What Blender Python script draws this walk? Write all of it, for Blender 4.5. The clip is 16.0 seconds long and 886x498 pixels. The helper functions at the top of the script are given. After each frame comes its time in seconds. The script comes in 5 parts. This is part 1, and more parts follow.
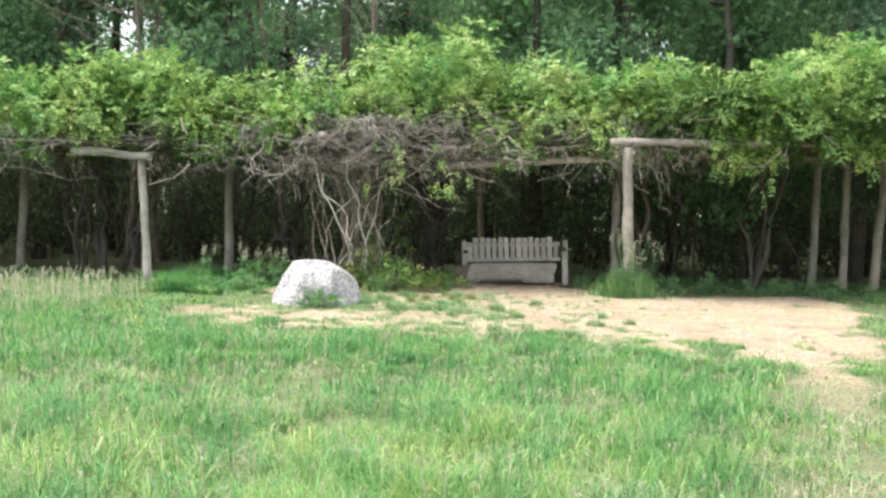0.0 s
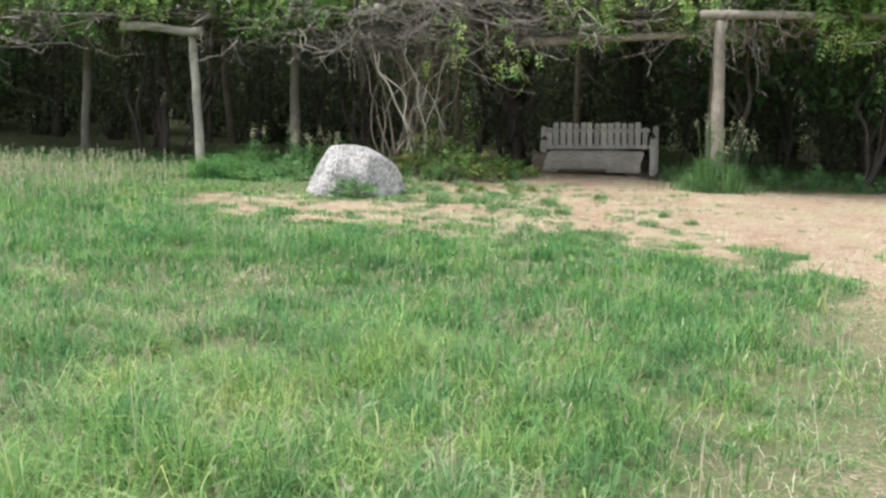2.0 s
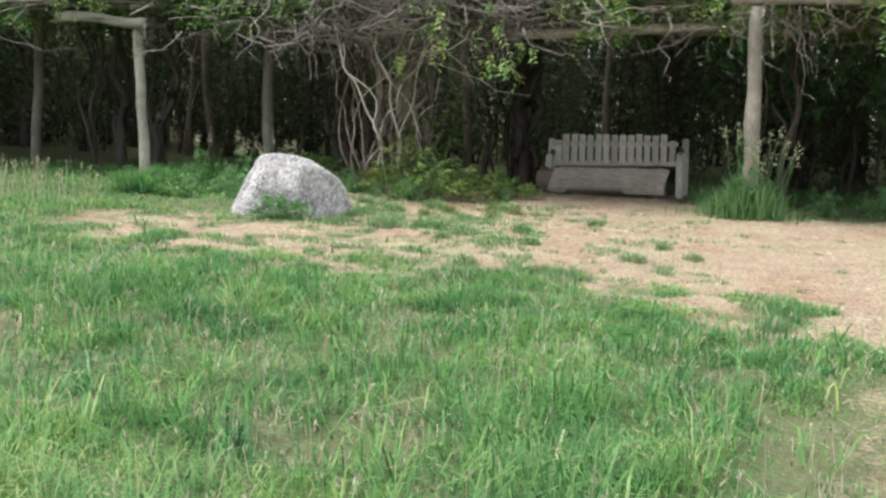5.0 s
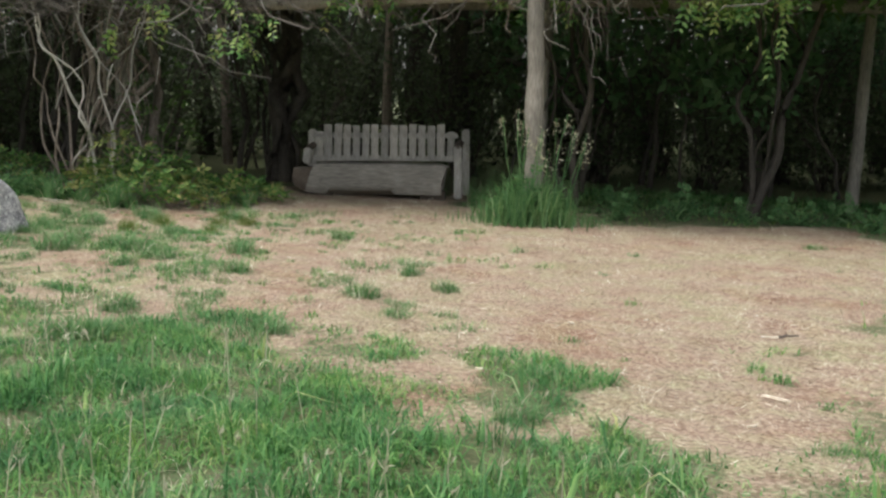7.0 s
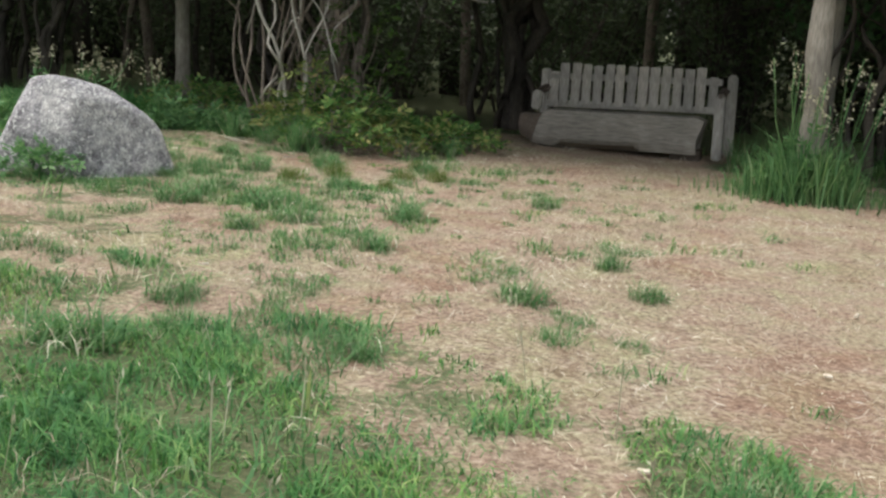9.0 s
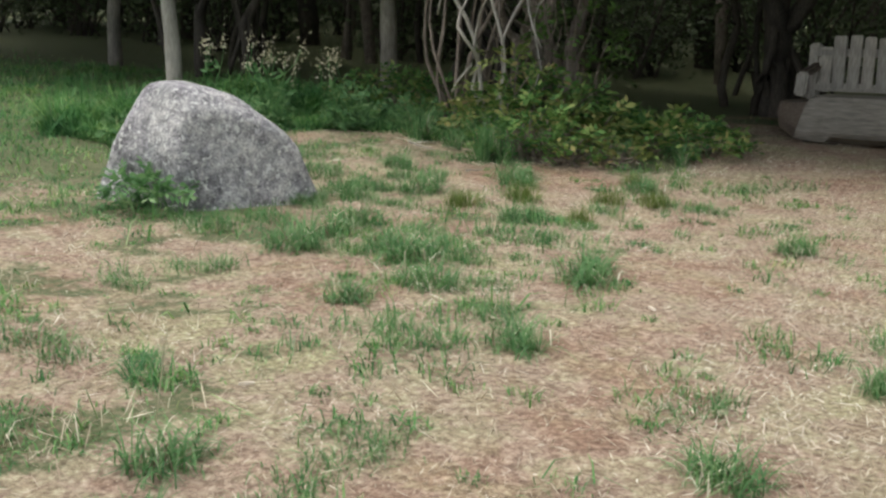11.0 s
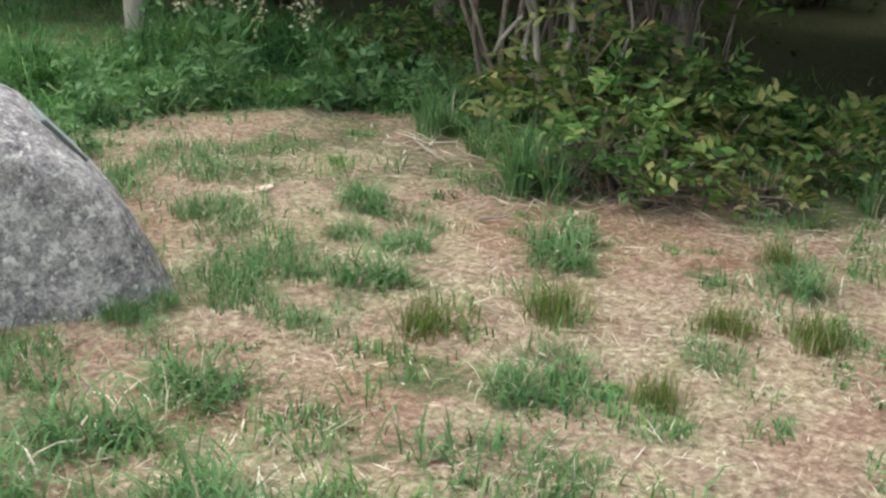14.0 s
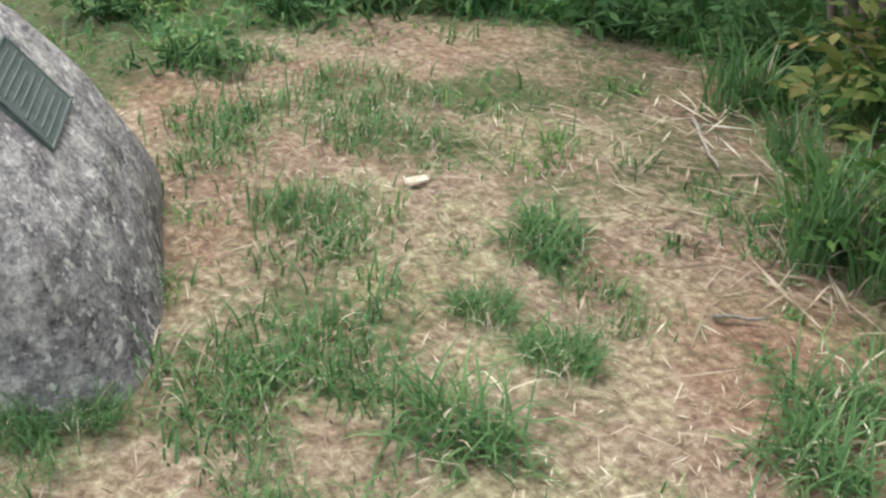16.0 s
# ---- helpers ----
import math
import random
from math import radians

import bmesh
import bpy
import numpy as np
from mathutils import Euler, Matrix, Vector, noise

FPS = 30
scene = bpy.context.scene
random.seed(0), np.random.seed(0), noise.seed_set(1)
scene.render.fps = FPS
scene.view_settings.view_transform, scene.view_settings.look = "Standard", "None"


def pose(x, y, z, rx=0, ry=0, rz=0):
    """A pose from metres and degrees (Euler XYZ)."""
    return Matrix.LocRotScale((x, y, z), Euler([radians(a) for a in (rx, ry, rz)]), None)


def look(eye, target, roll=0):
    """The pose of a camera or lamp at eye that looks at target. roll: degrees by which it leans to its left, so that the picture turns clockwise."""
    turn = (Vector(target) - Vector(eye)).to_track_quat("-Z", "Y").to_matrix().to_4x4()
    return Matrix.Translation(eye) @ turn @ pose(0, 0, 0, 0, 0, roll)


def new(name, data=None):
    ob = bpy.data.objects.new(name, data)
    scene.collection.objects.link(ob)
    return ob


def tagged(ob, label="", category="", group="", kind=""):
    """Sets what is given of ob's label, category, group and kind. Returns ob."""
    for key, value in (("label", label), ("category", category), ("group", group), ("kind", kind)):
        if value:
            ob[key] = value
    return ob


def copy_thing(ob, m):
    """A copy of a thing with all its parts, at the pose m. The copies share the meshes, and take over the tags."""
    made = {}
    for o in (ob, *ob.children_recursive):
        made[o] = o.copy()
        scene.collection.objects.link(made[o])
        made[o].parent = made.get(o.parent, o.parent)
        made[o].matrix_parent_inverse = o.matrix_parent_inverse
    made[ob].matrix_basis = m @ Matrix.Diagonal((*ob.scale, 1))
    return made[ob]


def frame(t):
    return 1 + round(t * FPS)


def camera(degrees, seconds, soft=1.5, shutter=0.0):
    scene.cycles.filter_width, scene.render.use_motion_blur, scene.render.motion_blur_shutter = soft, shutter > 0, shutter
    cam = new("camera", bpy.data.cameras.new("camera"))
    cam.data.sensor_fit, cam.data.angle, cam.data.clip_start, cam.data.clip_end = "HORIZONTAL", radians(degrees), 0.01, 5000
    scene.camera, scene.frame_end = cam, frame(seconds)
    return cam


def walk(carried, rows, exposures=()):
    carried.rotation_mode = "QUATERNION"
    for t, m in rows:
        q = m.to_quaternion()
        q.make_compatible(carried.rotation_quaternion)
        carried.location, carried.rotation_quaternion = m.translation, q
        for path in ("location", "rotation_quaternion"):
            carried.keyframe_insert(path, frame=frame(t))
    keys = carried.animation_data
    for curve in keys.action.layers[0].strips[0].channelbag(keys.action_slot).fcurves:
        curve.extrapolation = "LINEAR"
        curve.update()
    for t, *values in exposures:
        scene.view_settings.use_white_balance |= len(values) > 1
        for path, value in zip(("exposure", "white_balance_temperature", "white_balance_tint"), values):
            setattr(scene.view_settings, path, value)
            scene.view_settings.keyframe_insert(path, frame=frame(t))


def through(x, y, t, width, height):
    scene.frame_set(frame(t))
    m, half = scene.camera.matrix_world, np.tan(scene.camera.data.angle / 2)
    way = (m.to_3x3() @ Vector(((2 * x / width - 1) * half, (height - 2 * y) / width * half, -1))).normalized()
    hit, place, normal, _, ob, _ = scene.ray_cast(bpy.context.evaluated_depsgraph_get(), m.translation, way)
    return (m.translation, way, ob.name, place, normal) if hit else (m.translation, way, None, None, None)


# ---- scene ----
cam = camera(41.8, 16.0, soft=2.5)
# seconds, x, y, z, yaw, pitch, roll
ROWS = [
    (0, -0.000, -0.000, 1.728, 0.093, -2.746, -1.674),
    (0.5, 0.440, 0.435, 1.723, -1.723, -2.811, -0.175),
    (1, 0.892, 0.918, 1.731, -0.992, -6.537, 0.306),
    (1.5, 1.349, 1.335, 1.747, 2.224, -7.763, -1.163),
    (2, 1.534, 1.844, 1.723, 8.094, -8.737, -1.939),
    (2.5, 1.610, 2.387, 1.708, 12.464, -8.995, -2.905),
    (3, 1.746, 2.952, 1.637, 14.083, -9.788, 0.462),
    (5.5, 2.698, 5.938, 1.409, 10.420, -7.580, -4.572),
    (6, 2.807, 6.677, 1.420, 5.110, -9.481, -3.888),
    (6.5, 2.856, 7.334, 1.453, 4.605, -9.555, -3.996),
    (7, 3.017, 7.980, 1.398, 3.618, -7.920, -2.451),
    (7.5, 3.142, 8.572, 1.353, 4.602, -8.362, -4.478),
    (8, 3.247, 9.229, 1.361, 0.382, -7.933, -5.671),
    (8.5, 3.348, 9.837, 1.354, 1.658, -8.911, -4.375),
    (9, 3.242, 10.369, 1.284, 17.981, -11.396, -3.943),
    (9.5, 3.170, 10.888, 1.349, 23.120, -11.843, -0.930),
    (10, 3.152, 11.435, 1.387, 24.577, -12.265, -0.713),
    (12.5, 2.228, 14.305, 1.394, 40.328, -18.386, -0.940),
    (13, 2.020, 14.938, 1.439, 37.793, -20.442, 1.574),
    (13.5, 1.839, 15.358, 1.356, 37.501, -19.863, 0.702),
    (14, 1.533, 15.824, 1.380, 38.304, -19.208, -1.660),
    (14.5, 1.362, 16.357, 1.380, 40.126, -21.289, 2.411),
    (15, 1.087, 16.742, 1.311, 46.698, -23.431, -1.198),
    (15.5, 0.813, 17.104, 1.339, 51.334, -26.489, -3.444),
    (16, 0.612, 17.548, 1.375, 59.799, -28.582, -3.737),
]
EXPOSURES = [(0.0, 1.82), (1.0, 1.5), (1.5, 1.3), (3.0, 1.28), (5.5, 1.2), (6.0, 0.98), (7.0, 0.79), (8.5, 0.72), (10.0, 0.68), (13.0, 0.6), (13.5, 0.76), (14.5, 0.9), (16.0, 0.86)]
walk(cam, [(t, pose(x, y, z, 90 + pitch, roll, yaw)) for t, x, y, z, yaw, pitch, roll in ROWS], EXPOSURES)

# ---- light: bright overcast ----
world = bpy.data.worlds.new("sky")
scene.world = world
world.use_nodes = True
wn = world.node_tree
sky = wn.nodes.new("ShaderNodeTexSky")
sky.sky_type = "NISHITA"
sky.sun_disc = False
sky.sun_elevation, sky.sun_rotation = radians(70), radians(-106)
sky.air_density, sky.dust_density = 1.0, 4.0
haze = wn.nodes.new("ShaderNodeHueSaturation")
haze.inputs["Saturation"].default_value = 0.35
wn.links.new(sky.outputs["Color"], haze.inputs["Color"])
wn.links.new(haze.outputs["Color"], wn.nodes["Background"].inputs["Color"])
wn.nodes["Background"].inputs["Strength"].default_value = 0.15
sun_data = bpy.data.lights.new("sun", "SUN")
sun_data.energy, sun_data.angle, sun_data.color = 0.75, radians(40), (1.0, 0.97, 0.92)
sun = new("sun", sun_data)
sun.matrix_world = look((-14, -4, 40), (0, 0, 0))

# ---- materials ----
def material(name, rough=0.8):
    m = bpy.data.materials.new(name)
    m.use_nodes = True
    nt = m.node_tree
    bsdf = nt.nodes["Principled BSDF"]
    bsdf.inputs["Roughness"].default_value = rough
    bsdf.inputs["Specular IOR Level"].default_value = 0.25
    return m, nt, bsdf


def noise_node(nt, scale, detail=5.0, rough=0.6, stretch=None):
    tc = nt.nodes.new("ShaderNodeTexCoord")
    n = nt.nodes.new("ShaderNodeTexNoise")
    n.inputs["Scale"].default_value = scale
    n.inputs["Detail"].default_value = detail
    n.inputs["Roughness"].default_value = rough
    if stretch:
        mp = nt.nodes.new("ShaderNodeMapping")
        mp.inputs["Scale"].default_value = stretch
        nt.links.new(tc.outputs["Object"], mp.inputs["Vector"])
        nt.links.new(mp.outputs["Vector"], n.inputs["Vector"])
    else:
        nt.links.new(tc.outputs["Object"], n.inputs["Vector"])
    return n


def ramp(nt, src, stops):
    r = nt.nodes.new("ShaderNodeValToRGB")
    els = r.color_ramp.elements
    while len(els) < len(stops):
        els.new(0.5)
    for e, (p, col) in zip(els, stops):
        e.position, e.color = p, (*col, 1)
    nt.links.new(src, r.inputs["Fac"])
    return r.outputs["Color"]


def mix(nt, fac, a, b, kind="MIX"):
    m = nt.nodes.new("ShaderNodeMix")
    m.data_type, m.blend_type = "RGBA", kind
    if isinstance(fac, float):
        m.inputs[0].default_value = fac
    else:
        nt.links.new(fac, m.inputs[0])
    nt.links.new(a, m.inputs[6])
    if isinstance(b, tuple):
        m.inputs[7].default_value = (*b, 1)
    else:
        nt.links.new(b, m.inputs[7])
    return m.outputs[2]


def bump(nt, bsdf, src, strength, distance=0.01):
    b = nt.nodes.new("ShaderNodeBump")
    b.inputs["Strength"].default_value, b.inputs["Distance"].default_value = strength, distance
    nt.links.new(src, b.inputs["Height"])
    nt.links.new(b.outputs["Normal"], bsdf.inputs["Normal"])


def leaf_material(name, stops, patch=0.6, through=0.35, rough=0.55, tint=None, vary=0.6):
    """Blades and leaves: each differs a little, with larger patches of tone, and light comes through them."""
    m, nt, bsdf = material(name, rough)
    geo = nt.nodes.new("ShaderNodeNewGeometry")
    n = noise_node(nt, patch, 3.0)
    add = nt.nodes.new("ShaderNodeMath")
    add.operation = "MULTIPLY_ADD"
    nt.links.new(n.outputs["Fac"], add.inputs[0])
    add.inputs[1].default_value = 1.3
    half = nt.nodes.new("ShaderNodeMath")
    half.operation = "MULTIPLY_ADD"
    nt.links.new(geo.outputs["Random Per Island"], half.inputs[0])
    half.inputs[1].default_value, half.inputs[2].default_value = vary, -0.15 - vary / 2
    nt.links.new(half.outputs[0], add.inputs[2])
    col = ramp(nt, add.outputs[0], stops)
    if tint:
        wide = noise_node(nt, 1.7, 4.0, 0.65)
        col = mix(nt, 1.0, col, ramp(nt, wide.outputs["Fac"], tint), "MULTIPLY")
    nt.links.new(col, bsdf.inputs["Base Color"])
    tr = nt.nodes.new("ShaderNodeBsdfTranslucent")
    nt.links.new(col, tr.inputs["Color"])
    ms = nt.nodes.new("ShaderNodeMixShader")
    ms.inputs[0].default_value = through
    nt.links.new(bsdf.outputs[0], ms.inputs[1])
    nt.links.new(tr.outputs[0], ms.inputs[2])
    nt.links.new(ms.outputs[0], nt.nodes["Material Output"].inputs["Surface"])
    return m


GRASS = leaf_material("meadow_grass", [(0.0, (0.058, 0.148, 0.058)), (0.3, (0.12, 0.25, 0.09)), (0.65, (0.205, 0.36, 0.135)), (0.85, (0.35, 0.43, 0.21)), (1.0, (0.52, 0.53, 0.33))], 0.9, 0.35, 0.5,
                      [(0.3, (0.5, 0.68, 0.72)), (0.44, (0.85, 1.0, 0.9)), (0.58, (1.08, 1.1, 0.8)), (0.72, (1.3, 1.18, 0.8))], 0.85)
TURF = leaf_material("turf_grass", [(0.0, (0.04, 0.125, 0.045)), (0.35, (0.085, 0.225, 0.075)), (0.7, (0.155, 0.33, 0.11)), (0.9, (0.26, 0.41, 0.16)), (1.0, (0.42, 0.45, 0.25))], 1.3, 0.32, 0.5,
                     [(0.32, (0.55, 0.72, 0.75)), (0.46, (0.92, 1.0, 0.92)), (0.6, (1.08, 1.08, 0.84)), (0.74, (1.25, 1.12, 0.85))], 0.85)
TUFT = leaf_material("tuft_grass", [(0.0, (0.06, 0.15, 0.058)), (0.5, (0.13, 0.275, 0.1)), (0.85, (0.25, 0.4, 0.17)), (1.0, (0.36, 0.47, 0.25))], 3.0)
DRYTUFT = leaf_material("wiry_tuft", [(0.0, (0.07, 0.12, 0.028)), (0.5, (0.15, 0.22, 0.05)), (1.0, (0.3, 0.35, 0.11))], 1.5)
SEED = leaf_material("seed_heads", [(0.0, (0.3, 0.28, 0.18)), (0.5, (0.42, 0.4, 0.27)), (1.0, (0.6, 0.57, 0.43))], 1.0, 0.2)
STRAW = leaf_material("dry_straw", [(0.0, (0.2, 0.145, 0.095)), (0.3, (0.4, 0.32, 0.235)), (0.6, (0.6, 0.52, 0.4)), (0.85, (0.8, 0.74, 0.6)), (1.0, (0.92, 0.88, 0.77))], 1.2, 0.1, 0.6,
                      [(0.34, (0.74, 0.68, 0.63)), (0.48, (1.0, 1.0, 1.0)), (0.6, (0.97, 1.0, 0.93)), (0.74, (1.1, 1.1, 1.06))])
VINE = leaf_material("vine_leaf", [(0.0, (0.045, 0.125, 0.035)), (0.33, (0.15, 0.31, 0.09)), (0.6, (0.31, 0.48, 0.145)), (0.82, (0.42, 0.52, 0.19)), (1.0, (0.5, 0.46, 0.25))], 1.1, 0.28, 0.55,
                     [(0.34, (0.55, 0.72, 0.75)), (0.5, (1.0, 1.0, 1.0)), (0.66, (1.15, 1.08, 0.95))])
OLIVE = leaf_material("olive_leaf", [(0.0, (0.07, 0.11, 0.03)), (0.4, (0.16, 0.22, 0.06)), (0.75, (0.28, 0.31, 0.1)), (1.0, (0.34, 0.25, 0.12))], 4.0, 0.25, 0.7, None, 0.9)
# darker copy of the vine leaf: pergola shade put into the colour
VINE_SHADED = leaf_material("shaded_vine_leaf", [(0.0, (0.04, 0.09, 0.02)), (0.5, (0.08, 0.16, 0.035)), (1.0, (0.14, 0.22, 0.05))], 0.8, 0.25)
TREE_LEAF = leaf_material("tree_leaf", [(0.0, (0.08, 0.17, 0.075)), (0.5, (0.15, 0.29, 0.125)), (1.0, (0.26, 0.41, 0.19))], 0.3, 0.45)
# leaf colour darkened and dulled to carry the shade behind the pergola
SHADE_LEAF = leaf_material("shaded_undergrowth_leaf", [(0.0, (0.06, 0.075, 0.045)), (0.5, (0.105, 0.135, 0.07)), (1.0, (0.18, 0.23, 0.11))], 0.5, 0.2)
PINE = leaf_material("pine_needles", [(0.0, (0.05, 0.115, 0.07)), (0.5, (0.1, 0.19, 0.115)), (1.0, (0.17, 0.28, 0.165))], 0.4, 0.15)
BUSH = leaf_material("bush_leaf", [(0.0, (0.045, 0.12, 0.034)), (0.45, (0.105, 0.225, 0.055)), (0.75, (0.2, 0.32, 0.085)), (1.0, (0.35, 0.32, 0.12))], 3.2, 0.25, 0.75, None, 0.9)


def wood(name, dark, light, grain=(6, 6, 0.6), rough=0.85, scale=14):
    m, nt, bsdf = material(name, rough)
    g = noise_node(nt, scale, 8, 0.65, grain)
    big = noise_node(nt, 2.2, 3)
    oi = nt.nodes.new("ShaderNodeObjectInfo")
    col = ramp(nt, g.outputs["Fac"], [(0.3, dark), (0.5, tuple((a + b) / 2 for a, b in zip(dark, light))), (0.7, light)])
    tone = ramp(nt, big.outputs["Fac"], [(0.3, (0.6, 0.6, 0.58)), (0.7, (1.1, 1.08, 1.03))])
    col = mix(nt, 1.0, col, tone, "MULTIPLY")
    own = ramp(nt, oi.outputs["Random"], [(0.0, (0.78, 0.78, 0.78)), (1.0, (1.12, 1.1, 1.06))])
    col = mix(nt, 1.0, col, own, "MULTIPLY")
    nt.links.new(col, bsdf.inputs["Base Color"])
    bump(nt, bsdf, g.outputs["Fac"], 0.7, 0.012)
    return m


POST = wood("weathered_post", (0.2, 0.18, 0.155), (0.5, 0.47, 0.42))
PALE = wood("pale_post", (0.34, 0.32, 0.29), (0.62, 0.6, 0.55))
SLAT = wood("bench_slat", (0.31, 0.295, 0.272), (0.67, 0.645, 0.6))
LOG = wood("split_log", (0.2, 0.187, 0.168), (0.48, 0.45, 0.405), (0.6, 6, 6))
LOGEND = wood("log_end", (0.1, 0.08, 0.068), (0.25, 0.21, 0.175), (3, 6, 6))
BARK = wood("bark", (0.05, 0.044, 0.038), (0.16, 0.142, 0.124))
STEM = wood("vine_bark", (0.13, 0.105, 0.085), (0.36, 0.31, 0.27), (3, 3, 1))
TWIG = leaf_material("dead_twig", [(0.0, (0.08, 0.066, 0.056)), (0.5, (0.18, 0.162, 0.14)), (1.0, (0.38, 0.35, 0.31))], 1.0, 0.0, 0.9)


def rock_material():
    m, nt, bsdf = material("lichened_granite", 0.9)
    big = noise_node(nt, 2.6, 4)
    mid = noise_node(nt, 14, 6, 0.7)
    fine = noise_node(nt, 75, 4, 0.7)
    base = ramp(nt, mid.outputs["Fac"], [(0.3, (0.2, 0.2, 0.203)), (0.45, (0.335, 0.333, 0.336)), (0.57, (0.46, 0.453, 0.448)), (0.7, (0.63, 0.62, 0.6))])
    grain = ramp(nt, fine.outputs["Fac"], [(0.34, (0.5, 0.49, 0.5)), (0.5, (1.0, 1.0, 1.0)), (0.66, (1.4, 1.38, 1.34))])
    col = mix(nt, 1.0, base, grain, "MULTIPLY")
    patch = ramp(nt, big.outputs["Fac"], [(0.36, (0.74, 0.725, 0.74)), (0.5, (1.0, 0.99, 1.0)), (0.62, (1.17, 1.17, 1.14))])
    col = mix(nt, 1.0, col, patch, "MULTIPLY")
    blot = noise_node(nt, 7.0, 5, 0.75)
    col = mix(nt, 1.0, col, ramp(nt, blot.outputs["Fac"], [(0.4, (0.8, 0.785, 0.8)), (0.5, (1.0, 1.0, 1.0))]), "MULTIPLY")
    speck = noise_node(nt, 34, 3, 0.6)
    spot = ramp(nt, speck.outputs["Fac"], [(0.57, (0, 0, 0)), (0.64, (1, 1, 1))])
    col = mix(nt, spot, col, (0.72, 0.72, 0.68))
    nt.links.new(col, bsdf.inputs["Base Color"])
    bump(nt, bsdf, mid.outputs["Fac"], 0.9, 0.03)
    return m


ROCK = rock_material()
BRONZE, bnt, bb = material("dull_bronze", 0.5)
bb.inputs["Metallic"].default_value = 0.3
bn = noise_node(bnt, 25, 4)
bnt.links.new(ramp(bnt, bn.outputs["Fac"], [(0.3, (0.15, 0.195, 0.185)), (0.7, (0.25, 0.305, 0.29))]), bb.inputs["Base Color"])
RAISED, rnt, rb = material("rubbed_bronze", 0.45)
rb.inputs["Metallic"].default_value = 0.6
rb.inputs["Base Color"].default_value = (0.34, 0.4, 0.38, 1)
CHIP, cnt_, cb = material("wood_chip", 0.8)
cn = noise_node(cnt_, 40, 3)
cnt_.links.new(ramp(cnt_, cn.outputs["Fac"], [(0.3, (0.55, 0.46, 0.33)), (0.7, (0.82, 0.76, 0.64))]), cb.inputs["Base Color"])


def ground_material():
    m, nt, bsdf = material("worn_ground", 0.95)
    at = nt.nodes.new("ShaderNodeAttribute")
    at.attribute_name = "bare"
    mid = noise_node(nt, 3.5, 6, 0.65)
    fine = noise_node(nt, 45, 6, 0.75)
    fib = noise_node(nt, 38, 6, 0.75)
    straw = ramp(nt, fib.outputs["Fac"], [(0.3, (0.115, 0.078, 0.06)), (0.42, (0.25, 0.183, 0.142)), (0.54, (0.41, 0.32, 0.25)), (0.66, (0.62, 0.53, 0.43))])
    tone = ramp(nt, mid.outputs["Fac"], [(0.3, (0.7, 0.62, 0.57)), (0.48, (0.95, 0.93, 0.9)), (0.56, (0.92, 1.0, 0.86)), (0.7, (1.1, 1.1, 1.04))])
    straw = mix(nt, 1.0, straw, tone, "MULTIPLY")
    wide = noise_node(nt, 1.0, 4, 0.65)
    straw = mix(nt, 1.0, straw, ramp(nt, wide.outputs["Fac"], [(0.34, (0.82, 0.71, 0.65)), (0.46, (0.98, 0.96, 0.93)), (0.54, (0.97, 1.0, 0.96)), (0.64, (0.9, 1.0, 0.84))]), "MULTIPLY")
    soil = ramp(nt, fine.outputs["Fac"], [(0.3, (0.06, 0.075, 0.035)), (0.5, (0.11, 0.13, 0.06)), (0.62, (0.2, 0.19, 0.11)), (0.75, (0.34, 0.29, 0.19))])
    # ragged border between turf and straw
    rag = noise_node(nt, 22, 5, 0.7)
    shift = nt.nodes.new("ShaderNodeMath")
    shift.operation = "MULTIPLY_ADD"
    nt.links.new(rag.outputs["Fac"], shift.inputs[0])
    shift.inputs[1].default_value = 1.5
    nt.links.new(at.outputs["Fac"], shift.inputs[2])
    half = nt.nodes.new("ShaderNodeMath")
    half.operation = "MULTIPLY"
    nt.links.new(shift.outputs[0], half.inputs[0])
    half.inputs[1].default_value = 0.5
    cover = ramp(nt, half.outputs[0], [(0.48, (0, 0, 0)), (0.66, (1, 1, 1))])
    col = mix(nt, cover, soil, straw)
    nt.links.new(col, bsdf.inputs["Base Color"])
    bump(nt, bsdf, fib.outputs["Fac"], 0.6, 0.02)
    return m


GROUND = ground_material()


# ---- geometry helpers ----
def link(name, me, mat, parent=None, label=""):
    me.materials.append(mat)
    ob = new(name, me)
    if parent is not None:
        ob.parent = parent
    if label:
        ob["label"] = label
    return ob


def part(name, bm, mat, parent=None, label="", smooth=True):
    me = bpy.data.meshes.new(name)
    bm.to_mesh(me)
    bm.free()
    if smooth:
        me.shade_smooth()
    return link(name, me, mat, parent, label)


def arrays(name, verts, faces, mat, parent=None, label="", smooth=False):
    """One mesh from arrays: faces is a list of (n, 3) or (n, 4) index arrays."""
    me = bpy.data.meshes.new(name)
    verts = np.asarray(verts, np.float32)
    loops = np.concatenate([f.ravel() for f in faces]).astype(np.int32)
    sizes = np.concatenate([np.full(len(f), f.shape[1]) for f in faces]).astype(np.int32)
    starts = np.concatenate([[0], np.cumsum(sizes)[:-1]]).astype(np.int32)
    me.vertices.add(len(verts))
    me.vertices.foreach_set("co", verts.ravel())
    me.loops.add(len(loops))
    me.loops.foreach_set("vertex_index", loops)
    me.polygons.add(len(sizes))
    me.polygons.foreach_set("loop_start", starts)
    me.update(calc_edges=True)
    if smooth:
        me.shade_smooth()
    return link(name, me, mat, parent, label)


def thing(name, at, label, category, group="", rz=0.0):
    e = new(name)
    e.matrix_world = pose(*at, 0, 0, rz)
    return tagged(e, label, category, group)


rng = np.random.default_rng(7)


